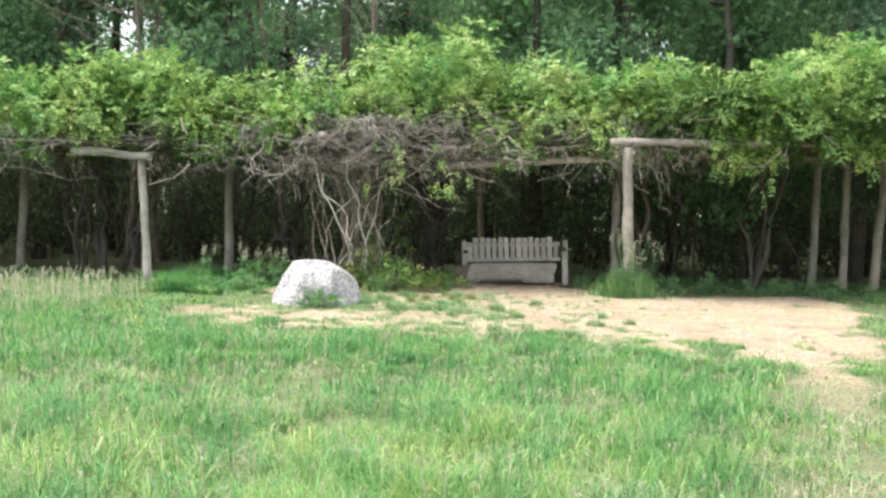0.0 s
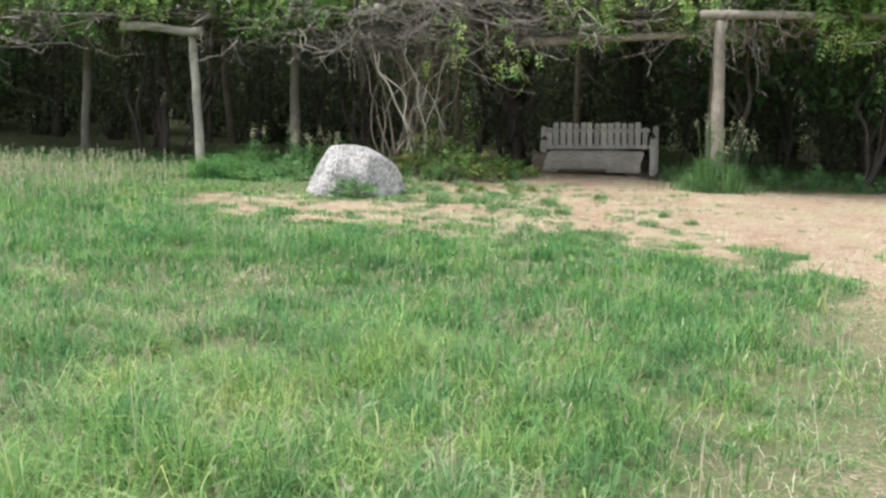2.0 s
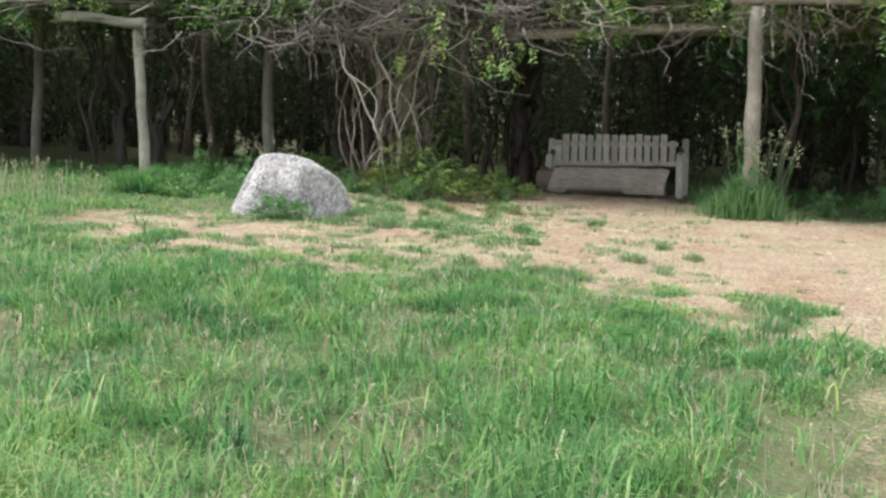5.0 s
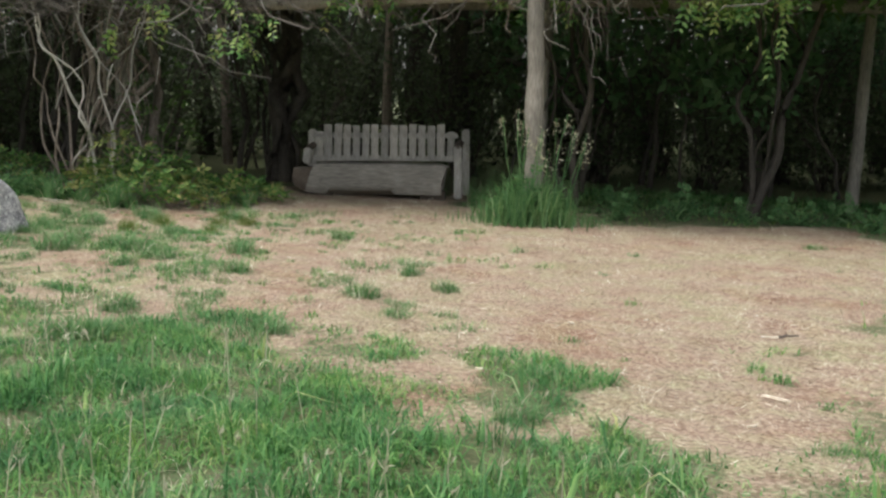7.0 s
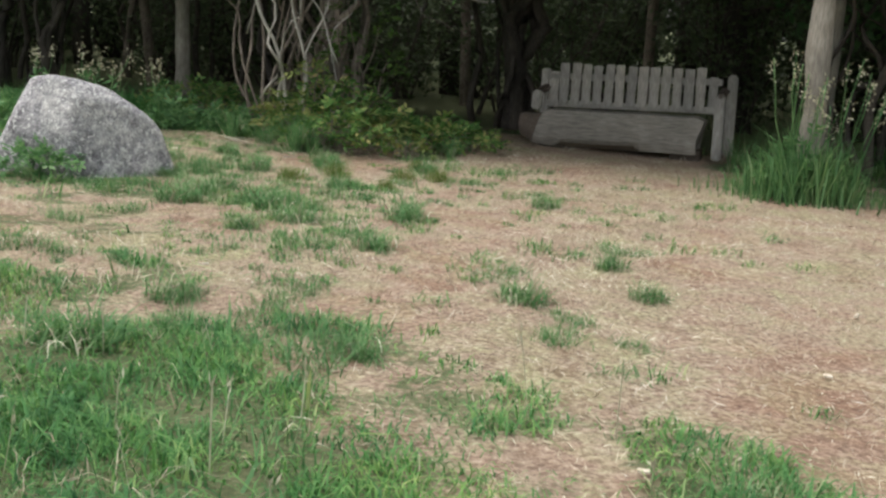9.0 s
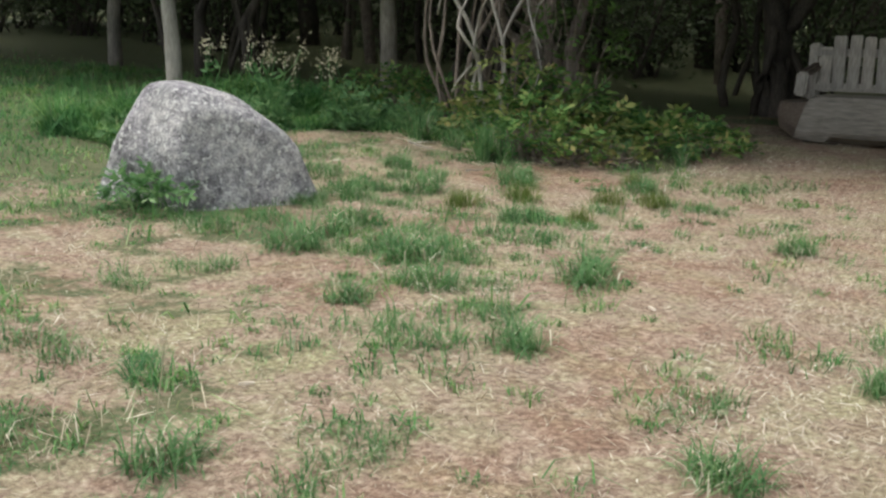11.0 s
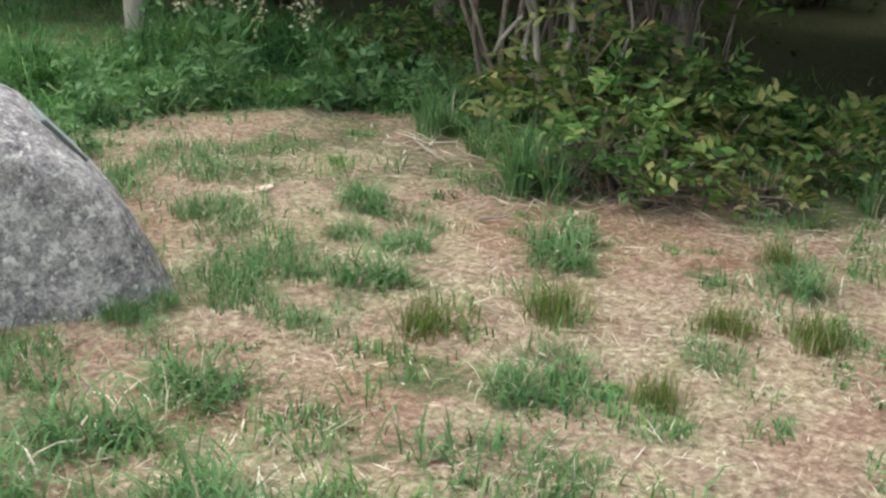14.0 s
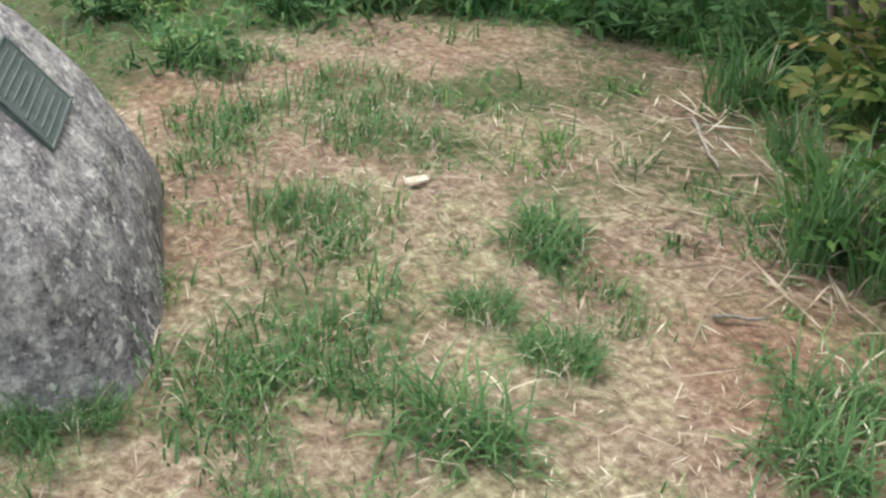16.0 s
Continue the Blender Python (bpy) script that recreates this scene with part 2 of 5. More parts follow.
def blades(pos, height, width, lean, r, droop=0.5):
    """Grass blades: a bent tapering strip each. Returns vertices and faces."""
    n = len(pos)
    a = r.uniform(0, 2 * np.pi, n)
    d = np.stack([np.cos(a), np.sin(a), np.zeros(n)], -1)
    s = np.stack([-np.sin(a), np.cos(a), np.zeros(n)], -1)
    up = np.array([0, 0, 1.0])
    h, w, l = height[:, None], width[:, None], (lean * r.uniform(0.3, 1.4, n))[:, None]
    mid = pos + up * h * 0.6 + d * h * l * 0.35
    tip = pos + up * h * (1 - 0.35 * droop * l) + d * h * l
    v = np.stack([pos - s * w / 2, pos + s * w / 2, mid + s * w * 0.38, mid - s * w * 0.38, tip], 1).reshape(-1, 3)
    i = np.arange(n)[:, None] * 5
    return v, [i + np.array([[0, 1, 2, 3]]), i + np.array([[3, 2, 4]])]


def merge(parts):
    vs, out, k = [], {}, 0
    for v, fs in parts:
        for f in fs:
            out.setdefault(f.shape[1], []).append(f + k)
        vs.append(v)
        k += len(v)
    return np.concatenate(vs), [np.concatenate(f) for f in out.values()]


def tube(points, radii, sides=6):
    """A round stem along points."""
    p = np.asarray(points, float)
    r = np.broadcast_to(np.asarray(radii, float), (len(p),))
    t = np.gradient(p, axis=0)
    t /= np.linalg.norm(t, axis=1)[:, None] + 1e-9
    ref = np.where(np.abs(t[:, 2:3]) > 0.9, np.array([[1.0, 0, 0]]), np.array([[0, 0, 1.0]]))
    u = np.cross(t, ref)
    u /= np.linalg.norm(u, axis=1)[:, None] + 1e-9
    w = np.cross(t, u)
    a = np.linspace(0, 2 * np.pi, sides, endpoint=False)
    ring = p[:, None] + r[:, None, None] * (np.cos(a)[None, :, None] * u[:, None] + np.sin(a)[None, :, None] * w[:, None])
    v = ring.reshape(-1, 3)
    q = []
    for k in range(len(p) - 1):
        for j in range(sides):
            b, c = k * sides, (k + 1) * sides
            q.append((b + j, b + (j + 1) % sides, c + (j + 1) % sides, c + j))
    v = np.concatenate([v, p[:1], p[-1:]])
    n, last = len(v), (len(p) - 1) * sides
    tri = [(n - 2, (j + 1) % sides, j) for j in range(sides)] + [(n - 1, last + j, last + (j + 1) % sides) for j in range(sides)]
    return v, [np.array(q), np.array(tri)]


def path_curve(a, b, r, steps=9, wobble=0.15, sag=0.0):
    """A wandering line from a to b."""
    a, b = np.asarray(a, float), np.asarray(b, float)
    t = np.linspace(0, 1, steps)[:, None]
    p = a + (b - a) * t
    k = r.normal(0, 1, (3, 3))
    env = np.sin(np.pi * t)
    p = p + wobble * env * (np.sin(2.1 * np.pi * t + k[0]) * k[1] + 0.6 * np.sin(5.3 * np.pi * t + k[2]) * k[0]) * 0.6
    p[:, 2:] -= sag * 4 * t * (1 - t)
    return p


def leaflets(centre, along, normal, length, width):
    """Pointed leaves, folded slightly along the midrib."""
    n = len(centre)
    side = np.cross(normal, along)
    side /= np.linalg.norm(side, axis=1)[:, None] + 1e-9
    L, w = length[:, None], width[:, None]
    v = np.stack([centre, centre + along * L * 0.45 + side * w / 2 + normal * w * 0.12, centre + along * L, centre + along * L * 0.45 - side * w / 2 + normal * w * 0.12], 1).reshape(-1, 3)
    i = np.arange(n)[:, None] * 4
    return v, [i + np.array([[0, 1, 2]]), i + np.array([[0, 2, 3]])]


def unit(v):
    return v / (np.linalg.norm(v, axis=-1, keepdims=True) + 1e-9)


def sprays(pos, out, r, length=0.26, pairs=5, leaf=0.07, droop=0.6):
    """Compound leaves: pairs of leaflets along a drooping stalk."""
    n = len(pos)
    axis = unit(out + r.normal(0, 0.45, (n, 3)) - np.array([0, 0, droop]) * r.uniform(0.3, 1.2, (n, 1)))
    side = unit(np.cross(axis, r.normal(0, 0.3, (n, 3)) + np.array([0, 0, 1.0])))
    nor = np.cross(side, axis)
    cs, al, no = [], [], []
    size = length * r.uniform(0.7, 1.25, (n, 1))
    for k in range(pairs):
        f = (k + 0.6) / pairs
        base = pos + axis * size * f + np.array([0, 0, -0.25]) * size * f * f
        for sgn in (-1, 1):
            cs.append(base)
            al.append(unit(side * sgn + axis * 0.7 + nor * r.normal(-0.25, 0.25, (n, 1))))
            no.append(unit(nor + r.normal(0, 0.25, (n, 3))))
    c, a, m = np.concatenate(cs), np.concatenate(al), np.concatenate(no)
    L = leaf * r.uniform(0.75, 1.25, len(c))
    return leaflets(c, a, m, L, L * 0.42)


# ---- the ground: bare trodden clearing, path, meadow ----
CLEARING = np.array([(-3.1, 16.3), (-2.4, 15.7), (-1.6, 15.2), (0.1, 14.75), (1.5, 14.75), (2.7, 14.25), (3.3, 13.4), (3.75, 12.3), (3.6, 11.2), (2.95, 9.0), (2.1, 6.2), (1.6, 3.0), (2.7, 3.0), (3.05, 6.2), (3.5, 8.6),
                     (4.2, 11.4), (4.85, 13.6), (5.55, 15.2), (6.4, 17.4), (7.2, 20.2), (6.6, 21.3), (5.2, 21.5), (4.2, 21.2), (3.4, 21.3), (2.6, 22.3), (2.4, 23.4), (0.4, 23.4), (0.3, 21.4), (-0.2, 20.3),
                     (-0.5, 19.0), (-1.1, 18.0), (-1.2, 17.3), (-2.3, 16.9)]) * 0.982


def inside_distance(x, y, poly):
    """Distance to the outline of poly, negative outside."""
    best = np.full(x.shape, 1e9)
    odd = np.zeros(x.shape, bool)
    for (ax, ay), (bx, by) in zip(poly, np.roll(poly, -1, 0)):
        dx, dy = bx - ax, by - ay
        t = np.clip(((x - ax) * dx + (y - ay) * dy) / (dx * dx + dy * dy), 0, 1)
        best = np.minimum(best, np.hypot(x - ax - t * dx, y - ay - t * dy))
        with np.errstate(divide="ignore", invalid="ignore"):
            odd ^= ((ay > y) != (by > y)) & (x < dx * (y - ay) / (dy if dy else 1e-9) + ax)
    return np.where(odd, best, -best)


lattice = rng.uniform(-1, 1, (256, 256))


def wave(x, y, size):
    """Smooth random field with blotches of about that size."""
    u, v = np.asarray(x) / size + 100.3, np.asarray(y) / size + 100.7
    i, j = np.floor(u).astype(int), np.floor(v).astype(int)
    fu, fv = u - i, v - j
    fu, fv = fu * fu * (3 - 2 * fu), fv * fv * (3 - 2 * fv)
    g = lambda a, b: lattice[a % 256, b % 256]
    return (g(i, j) * (1 - fu) + g(i + 1, j) * fu) * (1 - fv) + (g(i, j + 1) * (1 - fu) + g(i + 1, j + 1) * fu) * fv


def bare(x, y):
    """1 on trodden straw, 0 in the meadow."""
    x, y = np.asarray(x, float), np.asarray(y, float)
    edge = 0.35 * wave(x, y, 0.9) + 0.22 * wave(x, y, 0.3)
    b = np.clip((inside_distance(x, y, CLEARING) + edge) / 0.5 + 0.45, 0, 1)
    path = np.clip((y - 9.6) / 3.4, 0.33, 1)
    # turf creeping into the straw, more of it towards the boulder
    turf = 0.55 * wave(x, y, 0.55) + 0.45 * wave(x, y, 0.21) + 0.25 * wave(x, y, 0.09)
    near = np.clip(1.0 - np.hypot((x + 1.0) / 3.4, (y - 16.2) / 3.2), 0, 1)
    b = b * path * (1 - 0.8 * np.clip((turf - 0.62 + 0.75 * near) * 3.2, 0, 1))
    # thin patchy turf between the boulder and the vines
    back = np.clip(1 - np.hypot((x + 1.6) / 1.8, (y - 19.4) / 1.5) ** 2, 0, 1)
    thin = np.clip(back * 2.2, 0, 1) * np.clip(0.72 + 0.6 * wave(x, y, 0.45) + 0.45 * wave(x, y, 0.2), 0, 1)
    left = np.clip(1 - np.hypot((x + 2.5) / 1.5, (y - 16.1) / 0.8) ** 2, 0, 1) * np.clip(0.5 + 0.8 * wave(x, y, 0.6), 0, 1)
    # straw showing through the turf just outside the clearing
    rim = inside_distance(x, y, CLEARING)
    holes = np.where((rim < 0) & (y > 12.6) & (x < 4.2), np.clip(1 + rim / 1.5, 0, 1), 0) * np.clip(0.35 + 1.5 * wave(x, y, 0.42) + 0.6 * wave(x, y, 0.17), 0, 1)
    return np.clip(np.maximum.reduce([b, thin, left, holes]), 0, 1)


def height(x, y):
    rise = np.clip((9.5 - np.asarray(y, float)) / 10.0, 0, 1)
    return 0.26 * rise * rise * (3 - 2 * rise) + 0.025 * wave(x, y, 1.7) + 0.012 * wave(x, y, 0.45)


def steps(lo, hi, step):
    mid = list(np.arange(lo, hi + 1e-6, step))
    grow, low, top = step, mid[0], mid[-1]
    left, right = [], []
    while top < 900:
        grow *= 1.5
        top += grow
        low -= grow
        right.append(top)
        left.append(low)
    return np.array(left[::-1] + mid + right)


def build_ground():
    xs, ys = steps(-9.0, 9.6, 0.09), steps(2.0, 25.0, 0.09)
    X, Y = np.meshgrid(xs, ys)
    Z = height(X, Y) * np.clip(2 - np.hypot(X, Y - 13) / 20, 0, 1)
    v = np.stack([X, Y, Z], -1).reshape(-1, 3)
    ny, nx = X.shape
    i = (np.arange(ny - 1)[:, None] * nx + np.arange(nx - 1)[None, :]).reshape(-1, 1)
    ob = arrays("ground", v, [i + np.array([[0, 1, nx + 1, nx]])], GROUND, smooth=True)
    at = ob.data.attributes.new("bare", "FLOAT", "POINT")
    at.data.foreach_set("value", bare(X, Y).ravel().astype(np.float32))
    return tagged(ob, "meadow ground with a trodden straw-covered clearing and path", "ground", kind="structure")


build_ground()


def scatter(n, x0, x1, y0, y1, r):
    return r.uniform(x0, x1, n), r.uniform(y0, y1, n)


def build_grass():
    r = np.random.default_rng(11)
    meadow, turf = [], []
    # (count, x0, x1, y0, y1, height, spread, width)
    for n, x0, x1, y0, y1, h, sp, w in ((170000, -5.0, 5.5, 4.0, 9.0, 0.15, 0.07, 0.006), (190000, -6.5, 7.5, 9.0, 14.5, 0.125, 0.06, 0.0065),
                                        (60000, -9.0, 3.0, 14.0, 17.5, 0.1, 0.04, 0.007), (80000, -10.0, -1.0, 16.6, 23.0, 0.08, 0.035, 0.007),
                                        (36000, 2.4, 10.0, 20.6, 25.0, 0.09, 0.05, 0.009), (24000, 4.5, 10.0, 11.0, 21.0, 0.2, 0.07, 0.009), (25000, -8, 8, -2.0, 4.0, 0.2, 0.07, 0.009), (90000, -3.2, 3.0, 15.5, 22.0, 0.07, 0.035, 0.005), (30000, -4.7, -2.9, 18.7, 21.4, 0.3, 0.1, 0.009), (15000, -3.2, -1.5, 20.4, 21.4, 0.3, 0.1, 0.009)):
        x, y = scatter(n, x0, x1, y0, y1, r)
        b = bare(x, y)
        clump = 0.5 + 0.5 * wave(x, y, 0.35)
        keep = r.uniform(0, 1, n) < (1 - b * (0.74 if n == 90000 else 1.0)) ** 1.3 * np.clip(0.35 + 0.9 * clump, 0, 1) ** (2.2 if n == 90000 else 1)
        keep &= r.uniform(0, 1, n) < np.clip(0.62 + 0.75 * wave(x, y, 0.13) + 0.4 * wave(x, y, 0.5), 0.12, 1)
        keep &= r.uniform(0, 1, n) < np.where((y > 12.5) & (y < 16), np.clip(0.65 - inside_distance(x, y, CLEARING) / 1.6 + 0.45 * wave(x, y, 0.4), 0.25, 1), 1)
        if x1 - x0 > 4:
            keep &= r.uniform(0, 1, n) < np.clip(np.minimum(x - x0, x1 - x) / 1.3 + 0.3 * wave(x, y, 0.8), 0.03, 1)
        x, y, b, clump = x[keep], y[keep], b[keep], clump[keep]
        worn = np.clip(-inside_distance(x, y, CLEARING) / np.where(y < 12.8, 0.5, 1.7), 0.3, 1)
        p = np.stack([x, y, height(x, y) - 0.01], -1)
        hh = worn * np.clip(r.normal(h, sp, len(x)), 0.04, None) * (0.32 + 0.6 * clump + 0.75 * np.clip(wave(x, y, 0.13), 0, 1)) * (1 - 0.65 * b) * (1 + 0.35 * wave(x, y, 2.3)) * (1 - 0.55 * ((x > -4.2) & (x < 3) & (y > 17.4) & (y < 21.0)))
        hh = np.where(worn < 0.6, np.minimum(hh, 0.12), hh)
        broad = np.where(r.uniform(0, 1, len(x)) < 0.16, 2.1, 1.0)
        (turf if y0 >= 9 else meadow).append(blades(p, hh / np.sqrt(broad), w * broad * r.uniform(0.6, 1.4, len(x)), r.uniform(0.5, 2.3, len(x)), r, 0.9))
    # short trodden turf along the straw, in clumps
    x, y = scatter(140000, -4.5, 4.6, 11.6, 15.6, r)
    keep = (bare(x, y) < 0.75) & ~((inside_distance(x, y, CLEARING) > 0.1) & (y < 13.3)) & (r.uniform(0, 1, len(x)) < np.clip(0.4 + 0.9 * wave(x, y, 0.28) + 0.3 * wave(x, y, 0.1), 0.08, 1))
    x, y = x[keep], y[keep]
    size = 0.6 + 0.5 * wave(x, y, 0.28)
    turf.append(blades(np.stack([x, y, height(x, y) - 0.005], -1), size * r.uniform(0.04, 0.12, len(x)), r.uniform(0.004, 0.008, len(x)), r.uniform(0.8, 2.2, len(x)), r, 1.0))
    # small sprigs coming up through the straw
    m = 1300
    cx, cy = scatter(m, -3.2, 4.2, 13.6, 20.6, r)
    near = r.uniform(0, 1, m) < np.clip(1.25 - np.hypot((cx + 0.6) / 3.6, (cy - 18.0) / 3.6), 0.1, 1) * np.clip(0.6 + 0.9 * wave(cx, cy, 0.7), 0.1, 1)
    cx, cy = np.repeat(cx[near], 34), np.repeat(cy[near], 34)
    size = np.repeat(r.uniform(0.3, 1.0, near.sum()), 34)
    x, y = cx + r.normal(0, 0.06, len(cx)) * size, cy + r.normal(0, 0.06, len(cx)) * size
    turf.append(blades(np.stack([x, y, height(x, y) - 0.005], -1), size * r.uniform(0.03, 0.11, len(x)), r.uniform(0.003, 0.007, len(x)), r.uniform(0.5, 1.9, len(x)), r, 0.9))
    # thinning fringe all around
    n = 130000
    x, y = r.normal(-0.5, 8.5, n), r.normal(9.0, 8.0, n)
    keep = (bare(x, y) < 0.2) & (y < 23.5) & (r.uniform(0, 1, n) < np.clip((np.hypot(x / 5.5, (y - 11) / 9.5) - 0.5) * 2, 0.1, 1))
    x, y = x[keep], y[keep]
    low = np.where(y > 17, 0.5, 1.0)
    p = np.stack([x, y, height(x, y) * np.clip(2 - np.hypot(x, y - 13) / 20, 0, 1) - 0.01], -1)
    meadow.append(blades(p, np.clip(r.normal(0.13, 0.05, len(x)), 0.05, None) * low, r.uniform(0.008, 0.016, len(x)), r.uniform(0.3, 1.9, len(x)), r, 0.8))
    v, f = merge(meadow)
    tagged(arrays("meadow_grass", v, f, GRASS), "uneven light green meadow grass before the clearing", "grass", kind="stuff")
    v, f = merge(turf)
    tagged(arrays("turf_grass", v, f, TURF), "darker clumpy turf thinning into the straw of the clearing", "grass", kind="stuff")


build_grass()


def build_dead_grass():
    """Last year's brown blades, in patches under the green."""
    r = np.random.default_rng(14)
    x, y = scatter(90000, -7.0, 6.5, 4.0, 16.0, r)
    keep = (bare(x, y) < 0.3) & (r.uniform(0, 1, len(x)) < np.clip(1.1 * wave(x, y, 0.55) + 0.6 * wave(x, y, 0.2) - 0.15, 0.03, 0.5))
    x, y = x[keep], y[keep]
    n = len(x)
    v, f = blades(np.stack([x, y, height(x, y) - 0.005], -1), r.uniform(0.04, 0.12, n), r.uniform(0.002, 0.005, n), r.uniform(1.0, 2.4, n), r, 1.0)
    tagged(arrays("dead_grass", v, f, STRAW), "brown dead blades in patches among the meadow grass", "grass", kind="stuff")


build_dead_grass()


def build_straw():
    r = np.random.default_rng(12)
    x, y = scatter(230000, -5.0, 7.4, 5.0, 23.5, r)
    x2, y2 = scatter(60000, -3.2, 2.6, 15.0, 21.5, r)
    x, y = np.concatenate([x, x2]), np.concatenate([y, y2])
    n = len(x)
    keep = r.uniform(0, 1, n) < bare(x, y) ** 1.5 * 0.9 * (1 - 0.45 * ((x < 1.6) & (y > 15.5))) * np.clip(0.75 + 0.7 * wave(x, y, 0.4), 0.15, 1)
    x, y = x[keep], y[keep]
    n = len(x)
    c = np.stack([x, y, height(x, y) + r.uniform(0.003, 0.022, n)], -1)
    a = r.uniform(0, 2 * np.pi, n)
    d = np.stack([np.cos(a), np.sin(a), r.normal(0, 0.55, n)], -1)
    L = r.gamma(2.2, 0.011, n) + 0.01
    v, f = leaflets(c - d * L[:, None] / 2, d, unit(np.array([[0, 0, 1.0]]) + r.normal(0, 0.4, (n, 3))), L, r.uniform(0.002, 0.005, n))
    # coarser dead stems thrown down before the bush
    m = 420
    x, y = r.normal(-1.15, 0.5, m), r.normal(19.85, 0.33, m)
    a = r.uniform(0, 2 * np.pi, m)
    c = np.stack([x, y, height(x, y) + r.uniform(0.005, 0.035, m)], -1)
    d = np.stack([np.cos(a), np.sin(a), r.normal(0, 0.12, m)], -1)
    L = r.uniform(0.06, 0.24, m)
    v, f = merge([(v, f), leaflets(c - d * L[:, None] / 2, d, unit(np.array([[0, 0, 1.0]]) + r.normal(0, 0.3, (m, 3))), L, r.uniform(0.004, 0.011, m))])
    # longer pale stalks lying on the litter
    m = 9000
    x, y = scatter(m, -3.4, 5.2, 13.2, 21.0, r)
    keep = r.uniform(0, 1, m) < (0.15 + 0.85 * bare(x, y)) * np.clip(0.55 + 0.8 * wave(x, y, 0.5), 0.1, 1)
    x, y = x[keep], y[keep]
    m = len(x)
    a = r.uniform(0, 2 * np.pi, m)
    c = np.stack([x, y, height(x, y) + r.uniform(0.012, 0.03, m)], -1)
    d = np.stack([np.cos(a), np.sin(a), r.normal(0, 0.2, m)], -1)
    L = r.gamma(3.0, 0.018, m) + 0.02
    v, f = merge([(v, f), leaflets(c - d * L[:, None] / 2, d, unit(np.array([[0, 0, 1.0]]) + r.normal(0, 0.3, (m, 3))), L, r.uniform(0.003, 0.006, m))])
    ob = arrays("straw_litter", v, f, STRAW)
    tagged(ob, "dry straw and clippings scattered over bare soil", "straw", kind="stuff")


build_straw()


def box(bm, size, at, turn=(0, 0, 0), bevel=0.006, jitter=0.0, r=None):
    m = pose(*at, *turn) @ Matrix.Diagonal((*size, 1))
    made = bmesh.ops.create_cube(bm, size=1.0, matrix=m)
    vs = made["verts"]
    if bevel:
        es = list({e for v in vs for e in v.link_edges})
        bmesh.ops.bevel(bm, geom=es, offset=bevel, segments=2, affect="EDGES")
    return bm


# ---- the boulder ----
ROCK_AT = (-1.93, 17.75, 0.24)
ROCK_PLANES = (((-0.2, -0.05, 0.98), 0.455), ((0.1, 0.15, 0.98), 0.39), ((0.47, 0.12, 0.87), 0.44), ((0.37, 0.33, 0.87), 0.412), ((0.33, 0.55, 0.76), 0.362),
               ((0.39, 0.72, 0.58), 0.39), ((0.32, 0.83, 0.45), 0.4), ((0.59, 0.7, 0.4), 0.495), ((0.3, 0.94, 0.15), 0.495), ((0.7, 0.49, 0.52), 0.59),
               ((0.76, 0.1, 0.64), 0.54), ((-0.92, -0.1, 0.37), 0.54), ((-0.82, -0.1, 0.56), 0.51), ((-0.74, -0.52, 0.42), 0.47), ((-0.52, -0.6, 0.6), 0.52),
               ((-0.58, -0.78, 0.25), 0.57), ((0, 0.85, 0.52), 0.44), ((-0.1, 0.7, 0.7), 0.42), ((0.14, 0.36, 0.92), 0.375), ((0, -1, 0.02), 0.53),
               ((0, -0.93, 0.36), 0.53), ((0.62, -0.3, 0.72), 0.53), ((0.87, -0.49, 0.14), 0.5), ((0.93, 0.25, 0.3), 0.64), ((0, 0, -1), 0.45))


PLATE_SIDE = Vector((-0.25, 0.106, 0.012)).normalized()
PLATE_NORMAL = Vector((0.32, 0.69, 0.65))
PLATE_NORMAL = (PLATE_NORMAL - PLATE_SIDE * PLATE_NORMAL.dot(PLATE_SIDE)).normalized()
PLATE_LOW = Vector((0.176, 0.306, 0.129))
PLATE_DEPTH = PLATE_NORMAL.dot(PLATE_LOW)


def rock_point(u):
    """The boulder's surface in the direction u from its middle: many rounded facets."""
    s = sum(max(0.0, u.dot(n) / d) ** 34 for n, d in ROCK_FACETS) ** (1 / 34)
    p = u / s
    # dressed flat where the plaque sits
    depth = PLATE_NORMAL.dot(p)
    if depth > PLATE_DEPTH:
        p = p * (PLATE_DEPTH / depth)
    return p * (0.998 + 0.022 * noise.noise(p * 3.1) + 0.014 * noise.noise(p * 8.0) + 0.007 * noise.noise(p * 24.0))


ROCK_FACETS = [(Vector(n).normalized(), d) for n, d in ROCK_PLANES]


def build_boulder():
    bm = bmesh.new()
    bmesh.ops.create_icosphere(bm, subdivisions=6, radius=1.0)
    for v in bm.verts:
        v.co = rock_point(v.co.normalized())
    ob = part("boulder", bm, ROCK)
    ob.matrix_world = pose(*ROCK_AT)
    tagged(ob, "grey lichened granite boulder with a bronze plaque on its back", "boulder")
    return ob


boulder = build_boulder()


